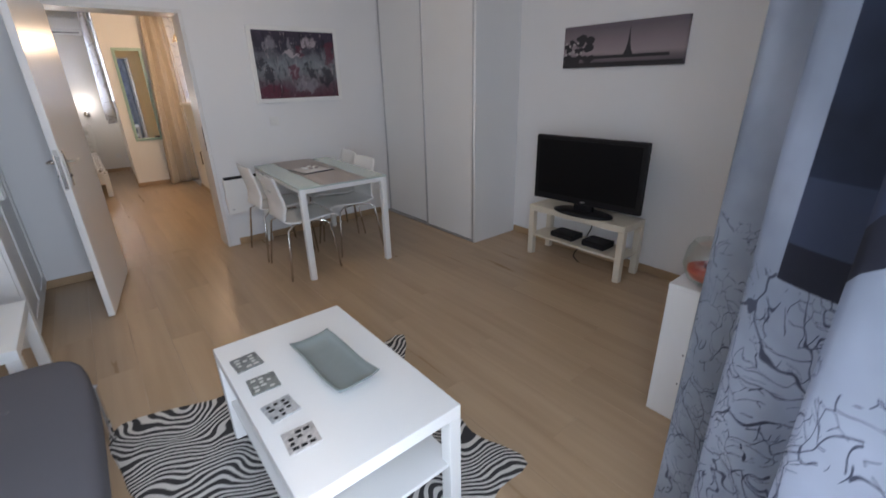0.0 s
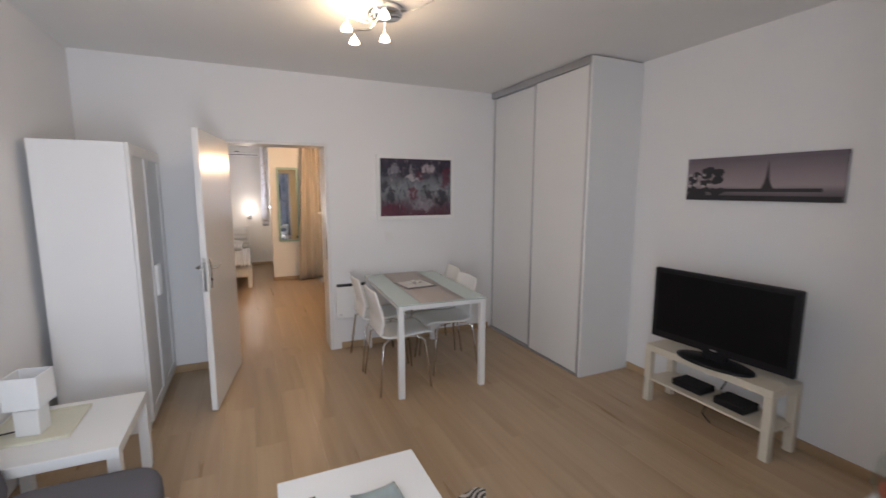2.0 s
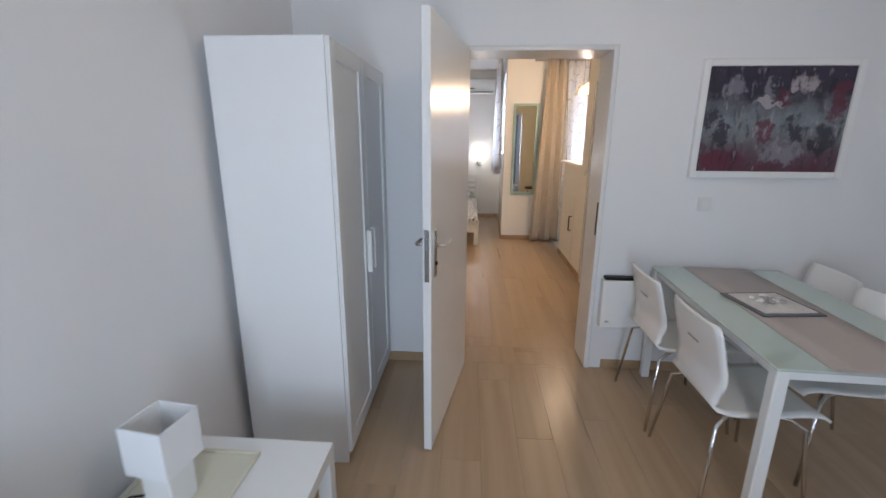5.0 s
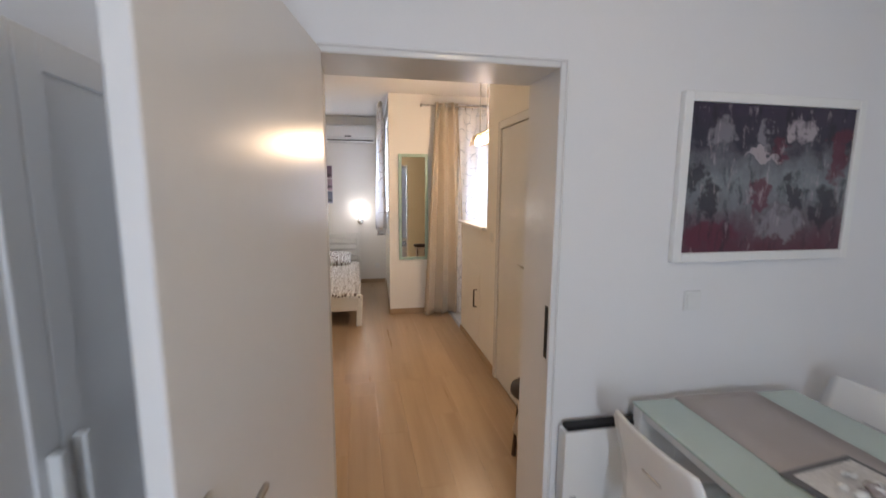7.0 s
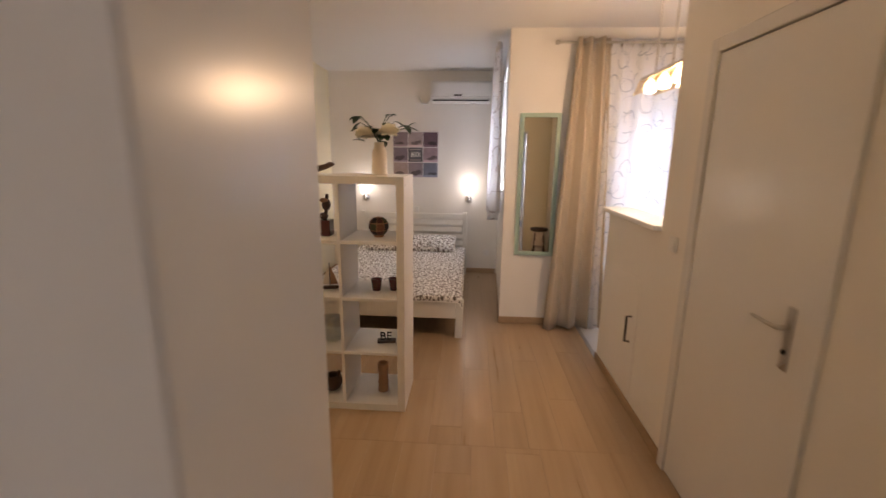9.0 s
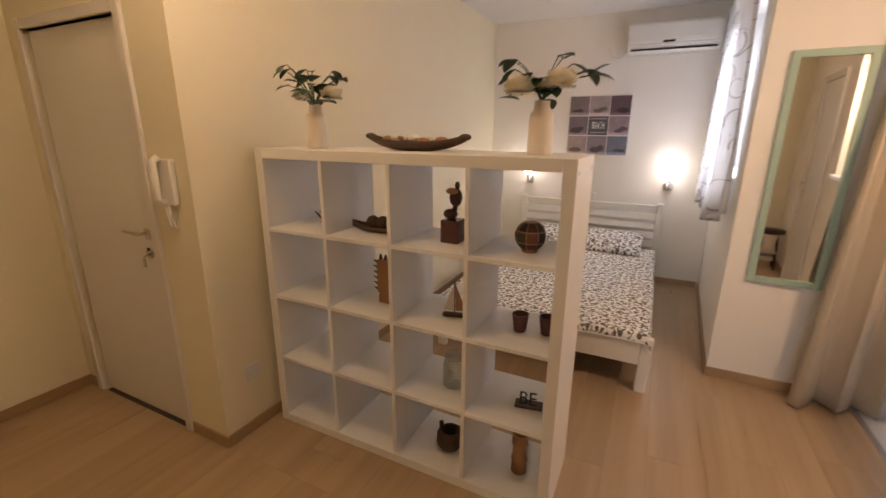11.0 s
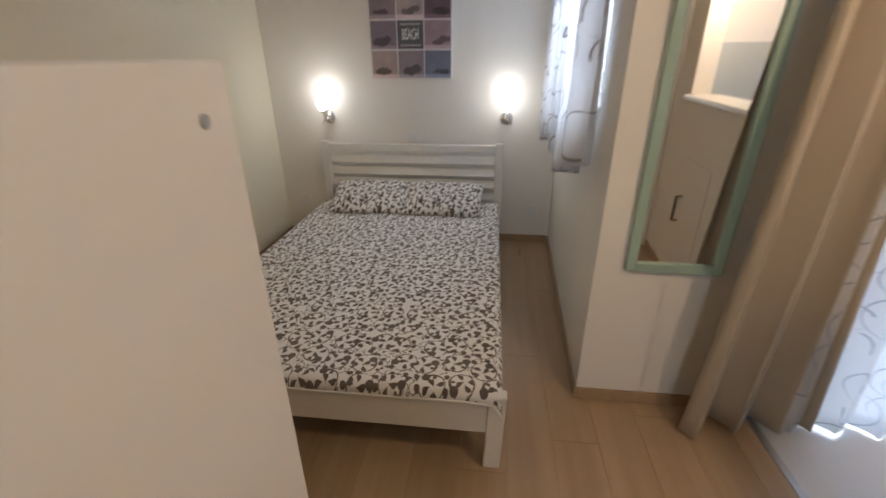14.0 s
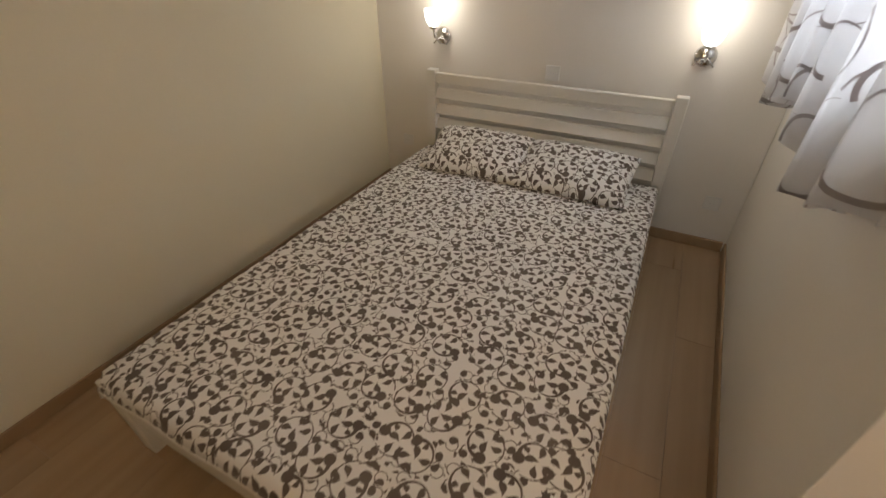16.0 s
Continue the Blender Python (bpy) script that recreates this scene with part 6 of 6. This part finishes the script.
bm = bmesh.new()
lathe(bm, [(0, 0.15), (0.048, 0.15), (0.048, 0.165), (0, 0.17)], n=22)
part("lid", bm, thin_glass("lid_glass", (0.85, 0.88, 0.88), 0.25), j2, smooth=True)
j3 = thing("word_ornament", "dark cut-out lettering standing on the shelf", "ornament", cell(3, 1, 0.70), 10)
part("base", boxes((-0.06, -0.03, 0, 0.06, 0.03, 0.012), soft=0.003), DARKWOOD, j3)
lettering("BE", 0.075, pose(-0.005, -0.01, 0.040, 60, 0, 0) @ Matrix.Diagonal((1.0, 1, 14, 1)), BLACK, j3)

# bottom row
cup("dark glass tumbler on the shelf", cell(0, 0, 0.90), 0.035, 0.11, plain("dark_teal_glass", (0.02, 0.035, 0.035), 0.2, coat=0.5))
k1 = thing("wooden_toy", "small wooden toy figure", "ornament", cell(1, 0, 0.86))
part("block", boxes((-0.026, -0.02, 0, 0.026, 0.02, 0.03), (-0.018, -0.016, 0.03, 0.02, 0.016, 0.07), (-0.03, -0.01, 0.07, 0.03, 0.01, 0.085), soft=0.004), WARMWOOD, k1)
bm = bmesh.new()
ball(bm, (0.0, 0, 0.105), 0.022)
part("knob", bm, PORCELAIN, k1, smooth=True)
k2 = thing("carved_pot", "dark carved pot with upright ears", "pot", cell(2, 0, 0.62))
bm = bmesh.new()
lathe(bm, [(0, 0), (0.05, 0), (0.068, 0.03), (0.066, 0.075), (0.05, 0.095), (0.044, 0.095), (0.056, 0.07), (0.05, 0.02), (0, 0.015)], n=22)
part("body", bm, DARKWOOD, k2, smooth=True)
for sx in (-1, 1):
    bm = bmesh.new()
    tube(bm, [(sx * 0.045, 0, 0.085), (sx * 0.050, 0, 0.125)], 0.014, 10, 0.011)
    part("ear", bm, DARKWOOD, k2, smooth=True)
k3 = thing("wooden_tube", "upright carved bamboo tube", "ornament", cell(3, 0, 0.62))
bm = bmesh.new()
lathe(bm, [(0, 0), (0.036, 0), (0.033, 0.06), (0.038, 0.065), (0.033, 0.07), (0.031, 0.14), (0.036, 0.145), (0.035, 0.20), (0.029, 0.20), (0.029, 0.02), (0, 0.015)], n=20)
part("body", bm, WARMWOOD, k3, smooth=True)

# ---- hall ----
ip = thing("intercom_phone", "white intercom handset hanging by the entrance door", "intercom", (-1.735, EY, 1.345))
part("cradle", boxes((-0.045, -0.03, -0.10, 0.045, -0.001, 0.10), soft=0.008, segments=2), PLATE, ip)
bm = bmesh.new()
tube(bm, [(-0.018, -0.035, 0.105), (-0.018, -0.062, 0.09), (-0.018, -0.062, -0.07), (-0.018, -0.035, -0.09)], 0.017, 10)
part("handset", bm, PLATE, ip, smooth=True)
bm = bmesh.new()
tube(bm, [(0.0, -0.03, -0.10), (0.02, -0.04, -0.16), (0.03, -0.03, -0.20), (0.0, -0.035, -0.19), (-0.018, -0.04, -0.09)], 0.004, 6)
part("cord", bm, PLATE, ip, smooth=True)
wall_plate("white light switch below the intercom", pose(-1.765, EY, 1.175), False)

hp = thing("wall_hatch", "white access hatch in the half wall with a bar handle", "hatch", (BX1, 6.95, 0.10))
part("panel", boxes((-0.005, 0, 0, -0.0005, 0.46, 0.77), soft=0.001), OFFWHITE, hp)
bm = bmesh.new()
tube(bm, [(-0.005, 0.085, 0.345), (-0.035, 0.085, 0.345), (-0.035, 0.085, 0.515), (-0.005, 0.085, 0.515)], 0.008, 8)
part("handle", bm, plain("dark_steel", (0.10, 0.085, 0.075), 0.35, 0.7), hp, smooth=True)

pl = thing("pendant_lamp", "glass pendant bar lamp with three warm bulbs", "pendant lamp", (1.44, 7.12, BZ))
for y in (-0.10, 0.13):
    bm = bmesh.new()
    tube(bm, [(0, y, -0.01), (0, y, -0.58)], 0.006, 8)
    part("rod", bm, NICKEL, pl, smooth=True)
part("ceiling_plate", boxes((-0.035, -0.16, -0.025, 0.035, 0.20, -0.001), soft=0.003), NICKEL, pl)
part("bar", boxes((-0.030, -0.31, -0.600, 0.030, 0.29, -0.580), soft=0.003), NICKEL, pl)
bm = bmesh.new()
rows = []
for y in (-0.315, 0.295):
    rows.append([bm.verts.new((x, y, z)) for x, z in ((-0.034, -0.598), (-0.065, -0.690), (-0.061, -0.690), (-0.030, -0.603), (0.030, -0.603), (0.061, -0.690), (0.065, -0.690), (0.034, -0.598))])
for i in range(8):
    bm.faces.new((rows[0][i], rows[0][(i + 1) % 8], rows[1][(i + 1) % 8], rows[1][i]))
bm.faces.new(rows[0][::-1])
bm.faces.new(rows[1])
part("shade", bm, thin_glass("amber_glass", (1.0, 0.90, 0.74), 0.12), pl, "long clear amber glass shade").visible_shadow = False
for y in (-0.21, -0.01, 0.19):
    bm = bmesh.new()
    lathe(bm, [(0.012, -0.602), (0.018, -0.61), (0.034, -0.635), (0.040, -0.660), (0.030, -0.686), (0.0, -0.694)], (0, y, 0), 18)
    bulb = part("bulb", bm, PENDANT, pl, "lit frosted bulb", smooth=True)
    bulb.visible_shadow = False

st = thing("stool", "small stool with a dark seat and pale drape", "stool", (1.236, 5.28, 0))
bm = bmesh.new()
lathe(bm, [(0, 0.43), (0.138, 0.43), (0.147, 0.44), (0.142, 0.470), (0, 0.482)], n=26)
part("seat", bm, plain("dark_brown_leather", (0.03, 0.018, 0.015), 0.4), st, smooth=True)
for k in range(4):
    a = math.pi / 4 + k * math.pi / 2
    bm = bmesh.new()
    tube(bm, [(0.09 * math.cos(a), 0.09 * math.sin(a), 0.43), (0.125 * math.cos(a), 0.125 * math.sin(a), 0)], 0.014, 8)
    part("leg", bm, DARKWOOD, st)
bm = bmesh.new()
lathe(bm, [(0.0, 0.10), (0.095, 0.11), (0.10, 0.16), (0.095, 0.16), (0.0, 0.13)], n=20)
part("lower_shelf", bm, PORCELAIN, st, smooth=True)
bm = bmesh.new()
lathe(bm, [(0.125, 0.20), (0.095, 0.30), (0.105, 0.40), (0.128, 0.43), (0.123, 0.43), (0.10, 0.40), (0.09, 0.30), (0.12, 0.20), (0.125, 0.20)], n=20)
part("drape", bm, PORCELAIN, st, "pale cloth hanging under the seat", smooth=True)

# unseen globe, added as a body for the hall's warm fill light
hl = thing("hall_lamp", "added glowing ceiling globe, out of view in the hall", "ceiling lamp", (-1.15, 6.22, BZ))
bm = bmesh.new()
lathe(bm, [(0, -0.001), (0.09, -0.001), (0.09, -0.03), (0, -0.03)], n=20)
part("base", bm, PLATE, hl)
bm = bmesh.new()
lathe(bm, [(0.0, -0.14), (0.08, -0.125), (0.12, -0.08), (0.11, -0.035), (0.0, -0.03)], n=24)
globe = part("globe", bm, BULB, hl, smooth=True)
globe.visible_shadow = False

# ---- floor boards ----
PLW, PLL = 0.192, 1.285
rnd = random.Random(21)
board_meshes = {}


def board(x0, x1, y0, y1):
    key = (round(x1 - x0, 3), round(y1 - y0, 3))
    if key not in board_meshes:
        bm = bmesh.new()
        w, d, c = (x1 - x0) / 2 - 0.0003, (y1 - y0) / 2 - 0.0003, 0.0007
        pts = [(-1, -1), (1, -1), (1, 1), (-1, 1)]
        rings = [[bm.verts.new((sx * w, sy * d, -0.008)) for sx, sy in pts], [bm.verts.new((sx * w, sy * d, -c)) for sx, sy in pts], [bm.verts.new((sx * (w - c), sy * (d - c), 0)) for sx, sy in pts]]
        for p, q in zip(rings, rings[1:]):
            for i in range(4):
                bm.faces.new((p[i], p[(i + 1) % 4], q[(i + 1) % 4], q[i]))
        bm.faces.new(rings[-1])
        board_meshes[key] = mesh_from("plank", bm, PLANK)
    ob = new("plank", board_meshes[key])
    ob.location = ((x0 + x1) / 2, (y0 + y1) / 2, 0)
    ob.parent = floor


def boards(x0, x1, y0, y1):
    x = x0
    row = 0
    while x < x1 - 0.01:
        xe = min(x + PLW, x1)
        y = y0 - ((row * 0.43) % 1.0) * PLL
        while y < y1 - 0.01:
            a, b = max(y, y0), min(y + PLL, y1)
            if b - a > 0.02:
                board(x, xe, a, b)
            y += PLL
        x, row = xe, row + 1


boards(LX0, LX1, LY0 - 0.30, LY1)
boards(DX0, DX1, LY1, BY0)
boards(-2.9, BX1 + 0.0, BY0, EY)
boards(BX0, BX1 - 0.005, EY, BY1)
